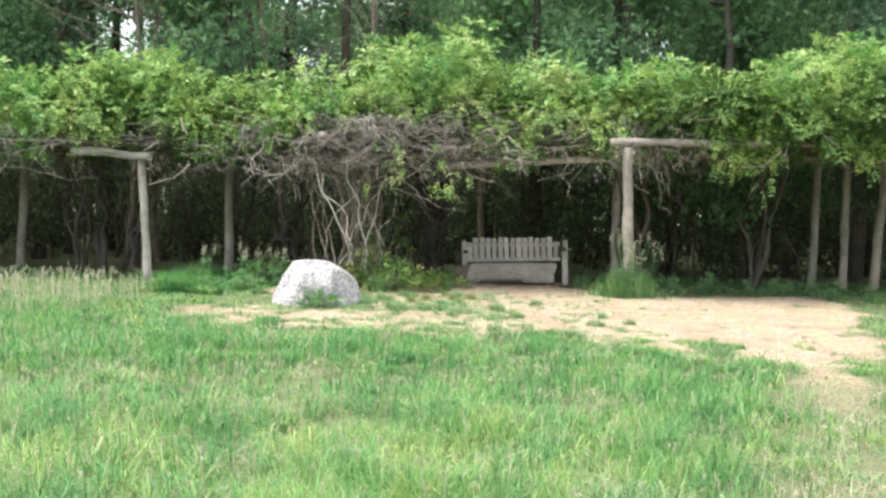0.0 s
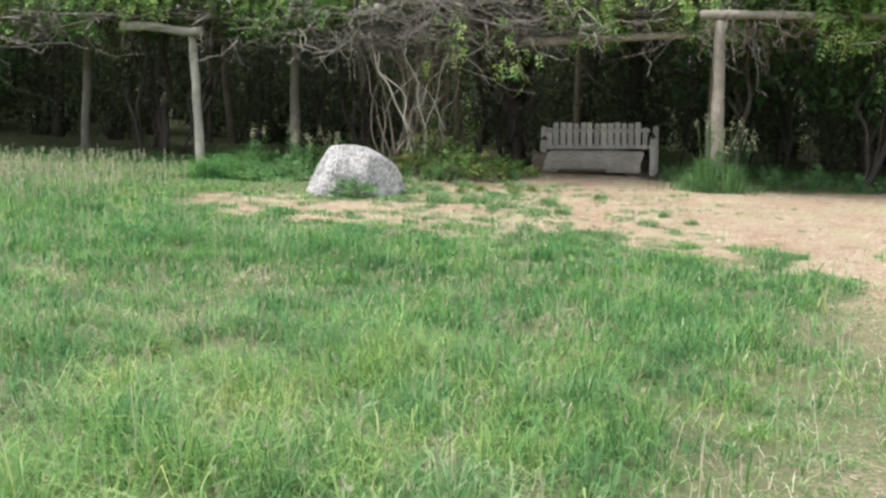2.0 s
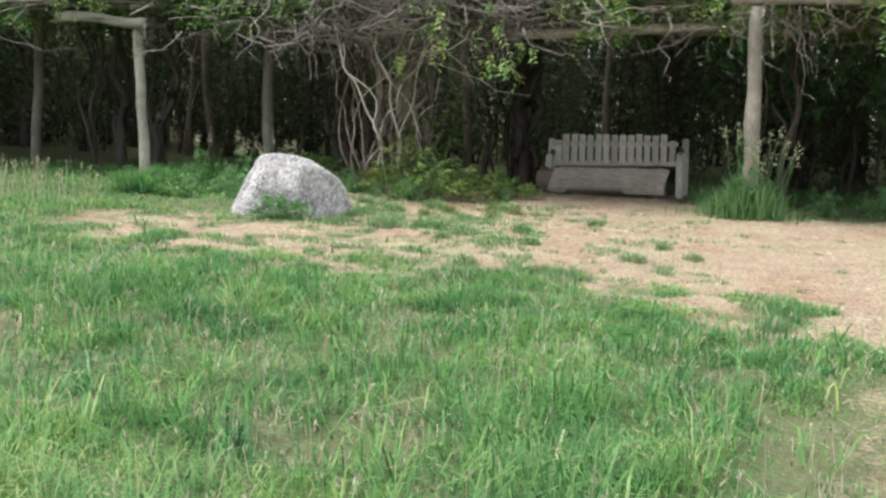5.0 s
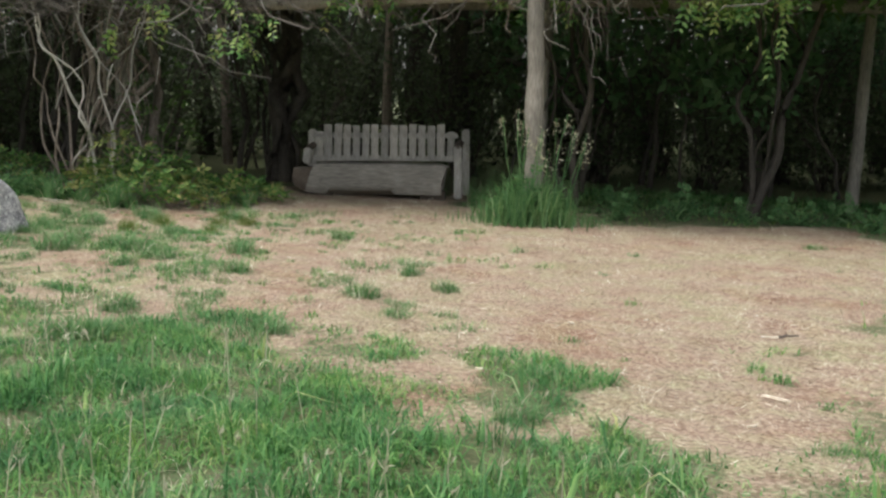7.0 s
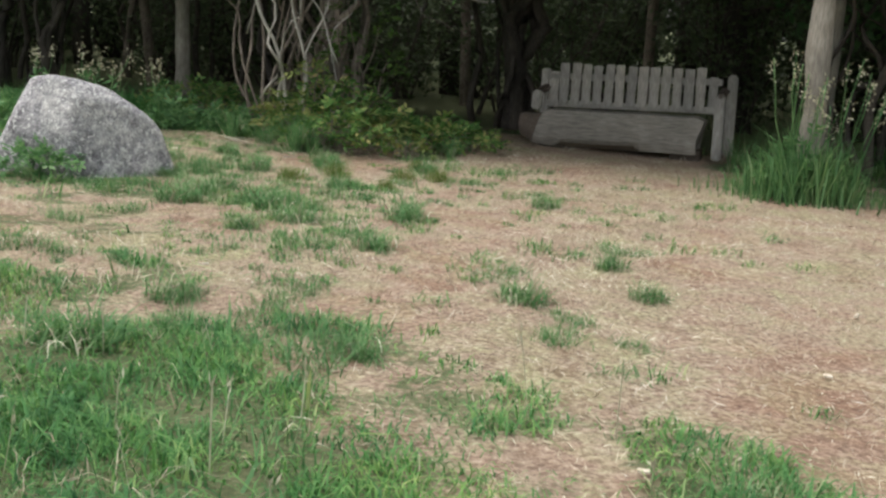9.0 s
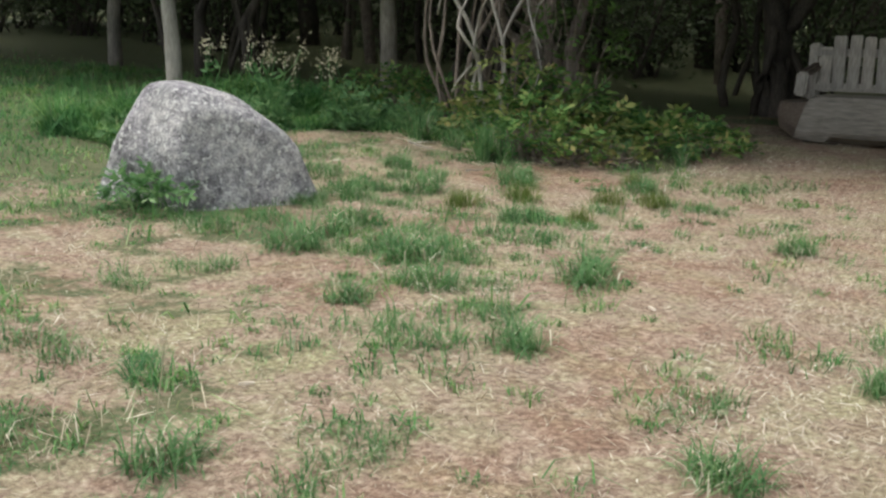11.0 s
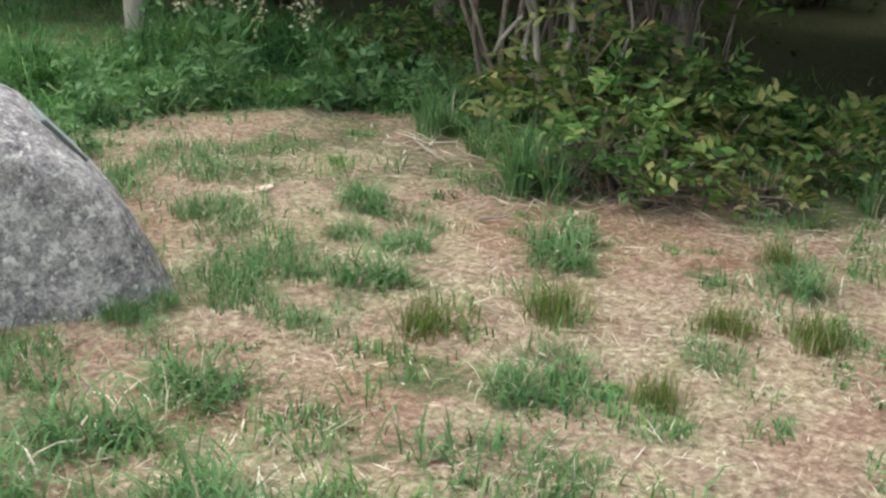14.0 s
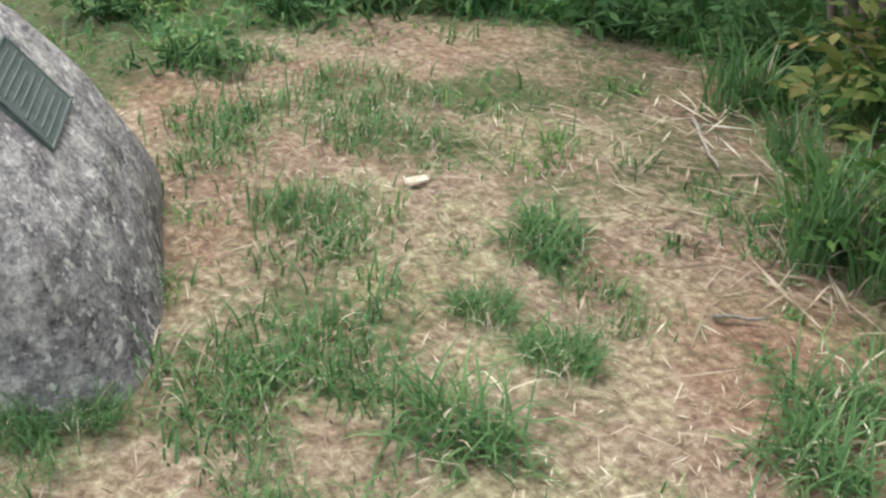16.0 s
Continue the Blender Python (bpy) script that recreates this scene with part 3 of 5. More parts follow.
def build_plaque():
    """A cast plate set on the boulder's back slope."""
    side, n = PLATE_SIDE, PLATE_NORMAL
    up = n.cross(side)
    m = Matrix((side, up, n)).transposed().to_4x4()
    m.translation = PLATE_LOW + up * 0.1 + n * -0.004
    bm = bmesh.new()
    box(bm, (0.25, 0.2, 0.024), (0, 0, 0), (0, 0, 0), 0.005)
    plate = part("plaque", bm, BRONZE, boulder, "dark green bronze plaque", smooth=False)
    plate.matrix_local = m
    for w, h, x, y in ((0.25, 0.008, 0, 0.096), (0.25, 0.008, 0, -0.096), (0.008, 0.184, 0.121, 0), (0.008, 0.184, -0.121, 0)):
        bm = bmesh.new()
        box(bm, (w, h, 0.005), (x, y, 0.0125), (0, 0, 0), 0.0015)
        part("border", bm, RAISED, plate, smooth=False)
    r = random.Random(9)
    for k in range(9):
        bm = bmesh.new()
        box(bm, (0.21 - r.uniform(0, 0.07), 0.005, 0.003), (r.uniform(-0.01, 0.01), 0.076 - k * 0.019, 0.0125), (0, 0, 0), 0.001)
        part("text_line", bm, RAISED, plate, smooth=False)


build_plaque()


# ---- the bench ----
def build_bench():
    r = random.Random(5)
    bench = thing("log_bench", (1.41, 22.3, 0.0), "weathered grey bench with a split log seat and upright slat back", "bench")
    bench.matrix_world = pose(1.41, 22.3, 0.0, 0, -2.4, -1.0)
    # seat: half a log with hewn front face and sloping left end
    bm = bmesh.new()
    n = 26
    rings = []
    for i in range(n):
        t = i / (n - 1)
        x = -0.93 + 1.74 * t
        top = 0.43 - 0.015 * t + 0.008 * noise.noise(Vector((x * 3, 0, 0)))
        belly = 0.05 + 0.02 * noise.noise(Vector((x * 2, 3, 0))) + (0.05 if 0.12 < t < 0.62 else 0)
        squeeze = 1 - 0.2 * max(0, (0.06 - t) / 0.06) - 0.15 * max(0, (t - 0.95) / 0.05)
        prof = [(-0.02, belly), (-0.05, 0.14), (-0.055, 0.26), (-0.035, 0.37), (0.0, top), (0.22, top + 0.01), (0.42, top - 0.02), (0.47, 0.25), (0.38, 0.08), (0.15, 0.03)]
        rings.append([bm.verts.new((x - (0.3 * (0.43 - z) if t > 0.98 else 0) + (0.25 * (z - 0.2) if t < 0.02 else 0), y + 0.006 * noise.noise(Vector((x * 7, z * 9, y))), 0.2 + (z - 0.2) * squeeze)) for y, z in prof])
    for a, b in zip(rings, rings[1:]):
        for j in range(len(a)):
            bm.faces.new((a[j], b[j], b[(j + 1) % len(a)], a[(j + 1) % len(a)]))
    end = [v.co.copy() for v in rings[0]]
    bm.faces.new(rings[0][::-1])
    bm.faces.new(rings[-1])
    bmesh.ops.recalc_face_normals(bm, faces=bm.faces)
    part("log_seat", bm, LOG, bench, "split log seat with hewn front", smooth=False)
    bm = bmesh.new()
    far = [Vector((-1.16 + 0.1 * abs(c.z - 0.24), 0.14 + (c.y + 0.055) * 0.6, 0.26 + (c.z - 0.24) * 0.72)) for c in end]
    ra, rb_ = [bm.verts.new(c) for c in end], [bm.verts.new(c) for c in far]
    for j in range(len(ra)):
        bm.faces.new((ra[j], ra[(j + 1) % len(ra)], rb_[(j + 1) % len(ra)], rb_[j]))
    bm.faces.new(ra[::-1])
    bm.faces.new(rb_)
    bmesh.ops.recalc_face_normals(bm, faces=bm.faces)
    part("cut_end", bm, LOGEND, bench, "dark sawn log end", smooth=False)
    bm = bmesh.new()
    box(bm, (0.3, 0.3, 0.13), (0.62, 0.2, 0.01))
    part("foot_block", bm, LOGEND, bench)
    bm = bmesh.new()
    box(bm, (0.3, 0.3, 0.05), (-0.78, 0.2, 0.025))
    part("foot_block", bm, LOGEND, bench)
    # back slats lean back a little
    for i in range(15):
        x = -0.87 + i * 0.1205
        h = 0.44 + r.uniform(-0.012, 0.012)
        end = i in (0, 14)
        bm = bmesh.new()
        if end:
            h -= 0.06
        box(bm, (0.1 + r.uniform(-0.008, 0.006), 0.028, h), (0, 0, h / 2), (0, 0, 0), 0.008)
        s = part("slat", bm, SLAT, bench, smooth=False)
        s.matrix_local = pose(x, 0.44 + (0.03 if end else 0), 0.45 + (0.015 if not end else -0.02), -9, r.uniform(-1.0, 1.0), r.uniform(-2, 2))
    for z, y in ((0.47, 0.475), (0.76, 0.525)):
        bm = bmesh.new()
        box(bm, (1.86, 0.05, 0.07), (-0.02, y, z), (-9, 0, 0), 0.01)
        part("back_rail", bm, SLAT, bench, smooth=False)
    for x, y0, hh in ((-0.95, 0.1, 0.62), (0.95, -0.02, 0.66)):
        bm = bmesh.new()
        z0 = 0.42 if x < 0 else 0.0
        box(bm, (0.1, 0.11, hh - z0), (x, y0, (hh + z0) / 2), (-6, 4 if x < 0 else 0, 0), 0.018)
        part("arm_post", bm, SLAT, bench, smooth=False)
        bm = bmesh.new()
        box(bm, (0.09, 0.5, 0.07), (x, y0 + 0.22, hh + 0.0), (6, 0, 0), 0.025)
        part("armrest", bm, LOGEND, bench, smooth=False)
        bm = bmesh.new()
        box(bm, (0.1, 0.1, 0.84), (x + (0.06 if x > 0 else -0.02), 0.53, 0.42), (-5, 0, 0), 0.018)
        part("back_post", bm, SLAT, bench, smooth=False)
    return bench


build_bench()


# ---- pergola ----
pergola = thing("pergola", (0, 0, 0), "old grey log pergola overgrown with vines", "pergola")


def pole(name, a, b, r0, r1, mat, seed, label="", sides=12):
    """A slightly crooked round timber from a to b."""
    q = np.random.default_rng(seed)
    n = 14
    p = path_curve(a, b, q, n, 0.02)
    v, f = tube(p, np.linspace(r0, r1, n) * (1 + 0.06 * q.normal(0, 1, n)), sides)
    v = v + 0.004 * np.sin(v[:, [1, 2, 0]] * 37)
    return arrays(name, v, f, mat, pergola, label, smooth=True)


for k, (x, y, tx, ty, h, r0, mat) in enumerate(((-5.36, 21.08, -5.53, 21.1, 2.2, 0.075, PALE), (3.25, 20.25, 3.16, 20.25, 2.62, 0.092, POST), (-4.3, 23.3, -4.34, 23.3, 2.3, 0.085, POST), (-8.45, 23.2, -8.4, 23.2, 2.3, 0.085, POST),
                                                 (3.33, 22.4, 3.33, 22.4, 2.5, 0.085, POST), (7.45, 23.4, 7.5, 23.4, 2.6, 0.08, POST), (8.15, 23.6, 8.15, 23.6, 2.7, 0.085, POST), (8.75, 23.5, 8.9, 23.5, 2.8, 0.085, POST),
                                                 (-1.6, 21.6, -1.65, 21.6, 2.4, 0.1, POST), (11.2, 21.3, 11.2, 21.3, 2.8, 0.1, POST), (11.6, 23.4, 11.6, 23.4, 2.7, 0.1, POST))):
    pole("post", (x, y, -0.05), (tx, ty, h), r0 * 1.08, r0 * 0.92, mat, 40 + k, "pale debarked pole" if mat is PALE else "")
for k, (a, b, r0) in enumerate((((-6.75, 20.98, 2.3), (-5.3, 20.96, 2.24), 0.08), ((2.85, 20.22, 2.7), (5.6, 20.3, 2.76), 0.068), ((-0.1, 21.1, 2.22), (2.9, 21.15, 2.44), 0.07),
                                ((-2.2, 20.3, 2.68), (-1.75, 20.9, 2.5), 0.075), ((-9.9, 23.2, 2.35), (-4.2, 23.3, 2.35), 0.075), ((-4.4, 23.3, 2.35), (3.6, 23.2, 2.5), 0.075), ((3.2, 23.0, 2.55), (11.7, 23.3, 2.72), 0.08),
                                ((5.3, 20.7, 2.8), (11.2, 21.3, 2.85), 0.07))):
    pole("beam", a, b, r0, r0 * 0.9, PALE if k == 0 else POST, 80 + k)
for k in range(17):
    x = -9.6 + k * 1.28 + 0.15 * math.sin(k * 5.0)
    z = 2.36 + 0.028 * (x + 9.6)
    pole("rafter", (x, 21.2, z), (x + 0.1 * math.sin(k), 24.0, z + 0.06), 0.05, 0.045, POST, 120 + k, sides=8)


# ---- vine canopy ----
def canopy_top(x):
    return 3.45 + 0.22 * np.sin(x * 0.8 + 0.6) + 0.2 * np.sin(x * 1.9 + 0.4) + 0.16 * np.sin(x * 4.3) + 0.03 * (x + 8) + 0.65 * np.exp(-((x + 0.7) / 1.1) ** 2) + 0.35 * np.exp(-((x - 6.0) / 2.0) ** 2)


def clump_leaves(centre, radius, count, r, length, leaf):
    u = unit(r.normal(0, 1, (count, 3)) + np.array([0, -0.25, 0.35]))
    pos = centre + u * radius * r.uniform(0.45, 1.05, (count, 1)) * np.array([1.15, 0.9, 0.75])
    return sprays(pos, u, r, length, 5, leaf)


def build_canopy():
    r = np.random.default_rng(21)
    bright, deep = [], []
    # front face and crest: bright clumps, hanging further out and lower on the right
    for k in range(330):
        x = r.uniform(-12, 13)
        top = canopy_top(x)
        f = r.uniform(0, 1) ** 0.85
        over = 1 / (1 + math.exp(-(x - 4.7) * 3))
        low = 2.42 + 0.03 * (x + 5) - (0.2 if x < -3 else 0) + 0.35 * over * math.sin(x * 2.3) + 0.16 * math.sin(x * 3.7)
        low += r.normal(0, 0.13)
        if -2.9 < x < 0.2:
            low += 0.45
        if -7.2 < x < -4.9:
            low += 0.55
        elif x < -3:
            low += 0.2
        elif x > 3.6:
            low += 0.22
        z = low + (top - low) * f
        y = 21.0 - 0.75 * over + 0.8 * f ** 1.6 + r.normal(0, 0.2)
        bright.append(clump_leaves(np.array([x, y, z]), r.uniform(0.22, 0.5), int(r.uniform(24, 60)), r, 0.27, 0.085))
    # top, seen edge on
    for k in range(420):
        x, y = r.uniform(-12.5, 13.5), r.uniform(21.4, 25.2)
        z = canopy_top(x) - 0.12 * abs(y - 22.4) + r.normal(0, 0.12)
        bright.append(clump_leaves(np.array([x, y, z]), r.uniform(0.3, 0.6), 16, r, 0.3, 0.11))
    # inner layer under the crest: blocks light, its shade put into the leaf colour
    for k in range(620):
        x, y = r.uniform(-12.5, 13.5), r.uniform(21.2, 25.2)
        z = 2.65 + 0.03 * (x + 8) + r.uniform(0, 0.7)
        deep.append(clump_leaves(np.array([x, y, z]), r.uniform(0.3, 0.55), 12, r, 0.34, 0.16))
    # extra clumps added on the right to keep light off posts and trunks
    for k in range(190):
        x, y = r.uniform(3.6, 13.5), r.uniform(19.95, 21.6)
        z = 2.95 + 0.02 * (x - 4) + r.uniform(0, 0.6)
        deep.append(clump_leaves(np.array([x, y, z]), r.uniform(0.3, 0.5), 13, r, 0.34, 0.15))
    v, f = merge(bright)
    tagged(arrays("vine_foliage", v, f, VINE), "bright green compound vine leaves heaped on the pergola", "vine", kind="stuff")
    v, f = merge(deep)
    tagged(arrays("inner_foliage", v, f, VINE_SHADED), "vine leaves under the crest of the pergola, coloured darker for shade", "vine", kind="stuff")
    # hanging leafy shoots
    for x, y, z, n in ((5.5, 20.4, 2.35, 14), (5.25, 20.4, 2.7, 36), (5.75, 20.4, 2.75, 36), (7.3, 20.2, 2.65, 30), (-0.1, 20.35, 2.05, 14), (-0.75, 20.3, 2.2, 16), (0.15, 20.4, 1.95, 9), (8.0, 20.1, 2.65, 26), (1.05, 21.1, 2.5, 7), (-1.3, 20.4, 2.2, 10)):
        e = thing("hanging_shoot", (x, y, z), "leafy vine shoot hanging from the pergola", "vine", "hanging shoots")
        stem = path_curve((0, 0.05, 0.55), (r.normal(0, 0.08), 0, -0.3), r, 12, 0.1)
        v, f = tube(stem, np.linspace(0.009, 0.004, 12), 5)
        arrays("stem", v, f, STEM, e, smooth=True)
        pts = stem[r.integers(1, 12, n)] + r.normal(0, 1, (n, 3)) * np.array([0.1, 0.08, 0.05])
        v, f = sprays(pts, r.normal(0, 0.6, (n, 3)), r, 0.26, 5, 0.085, 1.2)
        tagged(arrays("foliage", v, f, VINE, e), kind="stuff")


build_canopy()


def build_thatch():
    """Dense dead stems lying over the rafters."""
    r = np.random.default_rng(22)
    n = 16000
    x, y = r.uniform(-12, 12.5, n), r.uniform(20.8, 25.0, n)
    z = 2.32 + 0.028 * (x + 9.6) + r.gamma(2.0, 0.07, n) - 0.12 * (r.uniform(0, 1, n) < 0.15)
    c = np.stack([x, y, z], -1)
    d = unit(np.stack([r.normal(0, 1, n), r.normal(0, 0.6, n), r.normal(0, 0.12, n)], -1))
    v, f = leaflets(c, d, unit(np.array([[0, 0, 1.0]]) + r.normal(0, 0.35, (n, 3))), r.uniform(0.4, 1.1, n), r.uniform(0.012, 0.06, n))
    tagged(arrays("dead_thatch", v, f, TWIG), "thick brown layer of dead vine stems over the rafters", "twigs", kind="stuff")


build_thatch()


def build_twigs():
    r = np.random.default_rng(23)
    out = []
    for k in range(760):
        x = r.uniform(-10, 10)
        if r.uniform() < 0.55:
            x = r.normal(-1.3, 0.95)
        elif r.uniform() < 0.2:
            x = r.normal(3.5, 0.4)
        if -7.0 < x < -5.0:
            x -= 2.2
        base = 2.35 + 0.04 * (x + 5)
        a = np.array([x, 20.65 + r.normal(0, 0.35), base + r.uniform(-0.3, 0.55)])
        d = r.normal(0, 1, 3) * np.array([0.7, 0.35, 0.3]) - np.array([0, 0, 0.15])
        p = path_curve(a, a + d * r.uniform(0.5, 1.5), r, 7, 0.22, r.uniform(-0.05, 0.2))
        rad = r.uniform(0.004, 0.014)
        out.append(tube(p, np.linspace(rad, rad * 0.5, 7), 4))
    v, f = merge(out)
    tagged(arrays("twig_tangle", v, f, TWIG), "tangle of bare grey vine twigs under the leaves", "twigs", kind="stuff")


build_twigs()


def vine_stems(at, top, count, spread, reach, rad, label, seed, mat=STEM):
    r = np.random.default_rng(seed)
    e = thing("vine_trunk", (at[0], at[1], 0.0), label, "vine", "vine trunks")
    for k in range(count):
        a = np.array([r.normal(0, spread), r.normal(0, spread * 0.7), -0.03])
        b = np.array([r.normal(0, reach), r.normal(-0.1, reach * 0.45), top + r.uniform(-0.3, 0.3)])
        n = 16
        p = path_curve(a, b, r, n, 0.22)
        t = np.linspace(0, 1, n)[:, None]
        w = rad * r.uniform(0.45, 1.2)
        p[:, :2] += 0.05 * np.concatenate([np.sin(9 * t + k), np.cos(8 * t + k * 2)], 1) * np.sin(np.pi * t)
        v, f = tube(p, np.linspace(w, w * 0.55, n), 7)
        arrays("stem", v, f, mat, e, smooth=True)
    return e


vine_stems((-1.75, 20.95), 2.5, 13, 0.22, 0.85, 0.018, "twisted grey vine stems climbing the pergola", 31)


def leaning_vines():
    """Pale bare stems that slant across the trunk."""
    r = np.random.default_rng(39)
    e = thing("vine_trunk", (-1.6, 20.6, 0.0), "pale sinuous vine stems slanting across the trunk", "vine", "vine trunks")
    for x0, z0, x1, z1, w in ((0.12, 0.1, -0.75, 2.3, 0.02), (0.05, 0.35, -0.55, 2.0, 0.016), (0.0, 0.05, 0.6, 2.2, 0.013), (-0.25, 0.5, 0.5, 1.9, 0.011), (0.3, 0.3, -0.15, 2.3, 0.014), (-0.5, 1.1, 0.35, 2.3, 0.01), (0.55, 0.9, -0.2, 2.1, 0.009), (0.35, 0.15, 0.75, 1.6, 0.009)):
        p = path_curve((x0, r.normal(0, 0.08), z0 - 0.12), (x1, r.normal(-0.1, 0.12), z1), r, 18, 0.16)
        v, f = tube(p, np.linspace(w, w * 0.6, 18), 7)
        arrays("stem", v, f, PALE, e, smooth=True)


leaning_vines()


def hanging_vines(x, y, z, count, spread, drop, seed):
    """Thin dead strands hanging in loops from the timbers."""
    r = np.random.default_rng(seed)
    e = thing("hanging_vine", (x, y, z), "thin dead vine strands hanging from the pergola", "vine", "hanging dead vines")
    for k in range(count):
        a = np.array([r.normal(0, spread), r.normal(0, spread * 0.5), r.uniform(-0.05, 0.15)])
        b = a + np.array([r.normal(0, spread * 0.8), r.normal(0, 0.1), -drop * r.uniform(0.4, 1.2)])
        v, f = tube(path_curve(a, b, r, 14, 0.13), np.linspace(1, 0.5, 14) * r.uniform(0.004, 0.009), 5)
        arrays("strand", v, f, PALE if k % 3 == 0 else STEM, e, smooth=True)


for k, (x, y, z, n, w, d) in enumerate(((-5.25, 20.95, 2.2, 5, 0.15, 0.45), (-4.7, 21.0, 2.15, 4, 0.2, 0.5), (-6.6, 21.1, 2.1, 4, 0.25, 0.4), (-3.1, 20.7, 2.2, 5, 0.25, 0.6), (-2.3, 20.5, 2.2, 7, 0.3, 0.7), (-0.9, 20.5, 2.2, 7, 0.3, 0.6),
                                          (3.5, 20.15, 2.65, 9, 0.16, 0.8), (3.05, 20.2, 2.6, 5, 0.15, 0.6), (4.1, 20.3, 2.65, 6, 0.25, 0.5), (1.6, 21.0, 2.35, 5, 0.4, 0.35))):
    hanging_vines(x, y, z, n, w, d, 300 + k)
vine_stems((-1.5, 21.3), 2.5, 7, 0.12, 0.3, 0.06, "thick grey vine trunk beside a pergola post", 32)
vine_stems((-0.2, 24.0), 2.6, 9, 0.16, 0.25, 0.1, "dark shaggy vine trunk behind the bench", 33, BARK)
vine_stems((5.95, 22.3), 2.6, 4, 0.07, 0.25, 0.055, "dark forked vine trunk under the pergola", 34, BARK)
vine_stems((-6.1, 23.2), 2.4, 6, 0.2, 0.45, 0.07, "dark vine trunks under the pergola", 35, BARK)
vine_stems((-7.0, 23.0), 2.4, 5, 0.2, 0.45, 0.07, "dark vine trunks under the pergola", 36, BARK)
vine_stems((-3.1, 23.5), 2.4, 5, 0.2, 0.45, 0.06, "dark vine trunks under the pergola", 37, BARK)
vine_stems((-9.9, 22.0), 2.7, 3, 0.1, 0.2, 0.14, "thick dark trunk at the end of the pergola", 40, BARK)
vine_stems((3.6, 22.4), 2.5, 5, 0.12, 0.3, 0.045, "thin dark vine stems behind a post", 38, BARK)


# ---- woods ----
def build_tree(name, seed, tall, crown_low, spread, leaves, leaf, mat, label, category):
    r = np.random.default_rng(seed)
    e = thing(name, (0, 0, 0), label, category, "trees behind the pergola")
    n = 10
    p = path_curve((0, 0, -0.1), (r.normal(0, 0.4), r.normal(0, 0.4), tall), r, n, 0.25)
    limbs = [tube(p, np.linspace(0.17, 0.04, n), 8)]
    ends = [p[-1]]
    for k in range(11):
        t = r.uniform(0.25, 0.95)
        s = p[int(t * (n - 1))]
        a = r.uniform(0, 2 * np.pi)
        L = spread * r.uniform(0.5, 1.0) * (1.15 - 0.5 * t)
        q = s + np.array([np.cos(a) * L, np.sin(a) * L, L * r.uniform(0.1, 0.7)])
        limbs.append(tube(path_curve(s, q, r, 7, 0.2), np.linspace(0.06, 0.012, 7), 5))
        ends += [q, s + (q - s) * 0.65]
    v, f = merge(limbs)
    arrays("trunk", v, f, BARK, e, smooth=True)
    out = []
    ends = np.array(ends)
    ends = ends[ends[:, 2] > crown_low]
    per = leaves // max(1, len(ends))
    for q in ends:
        c = q + unit(r.normal(0, 1, (per, 3))) * r.uniform(0.1, 1.0, (per, 1)) ** 0.6 * spread * 0.42 * np.array([1, 1, 0.7])
        d = unit(r.normal(0, 1, (per, 3)) - np.array([0, 0, 0.4]))
        L = leaf * r.uniform(0.6, 1.4, per)
        out.append(leaflets(c, d, unit(np.cross(d, r.normal(0, 1, (per, 3)))), L, L * (0.5 if mat is not PINE else 0.25)))
    v, f = merge(out)
    arrays("crown", v, f, mat, e)
    return e


def build_shrub(seed, label):
    r = np.random.default_rng(seed)
    e = thing("shrub", (0, 0, 0), label, "shrub", "undergrowth behind the pergola")
    stems, out = [], []
    for k in range(12):
        a = r.uniform(0, 2 * np.pi)
        L = r.uniform(0.5, 1.1)
        b = np.array([np.cos(a) * L, np.sin(a) * L, r.uniform(1.2, 2.9)])
        p = path_curve((r.normal(0, 0.1), r.normal(0, 0.1), -0.05), b, r, 8, 0.2)
        stems.append(tube(p, np.linspace(0.02, 0.006, 8), 4))
        for q in p[2:]:
            m = 34
            c = q + r.normal(0, 0.24, (m, 3))
            d = unit(r.normal(0, 1, (m, 3)) - np.array([0, 0, 0.3]))
            S = 0.09 * r.uniform(0.6, 1.4, m)
            out.append(leaflets(c, d, unit(np.cross(d, r.normal(0, 1, (m, 3)))), S, S * 0.5))
    v, f = merge(stems)
    tagged(arrays("stem", v, f, BARK, e, smooth=True), kind="stuff")
    v, f = merge(out)
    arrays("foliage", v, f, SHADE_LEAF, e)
    return e


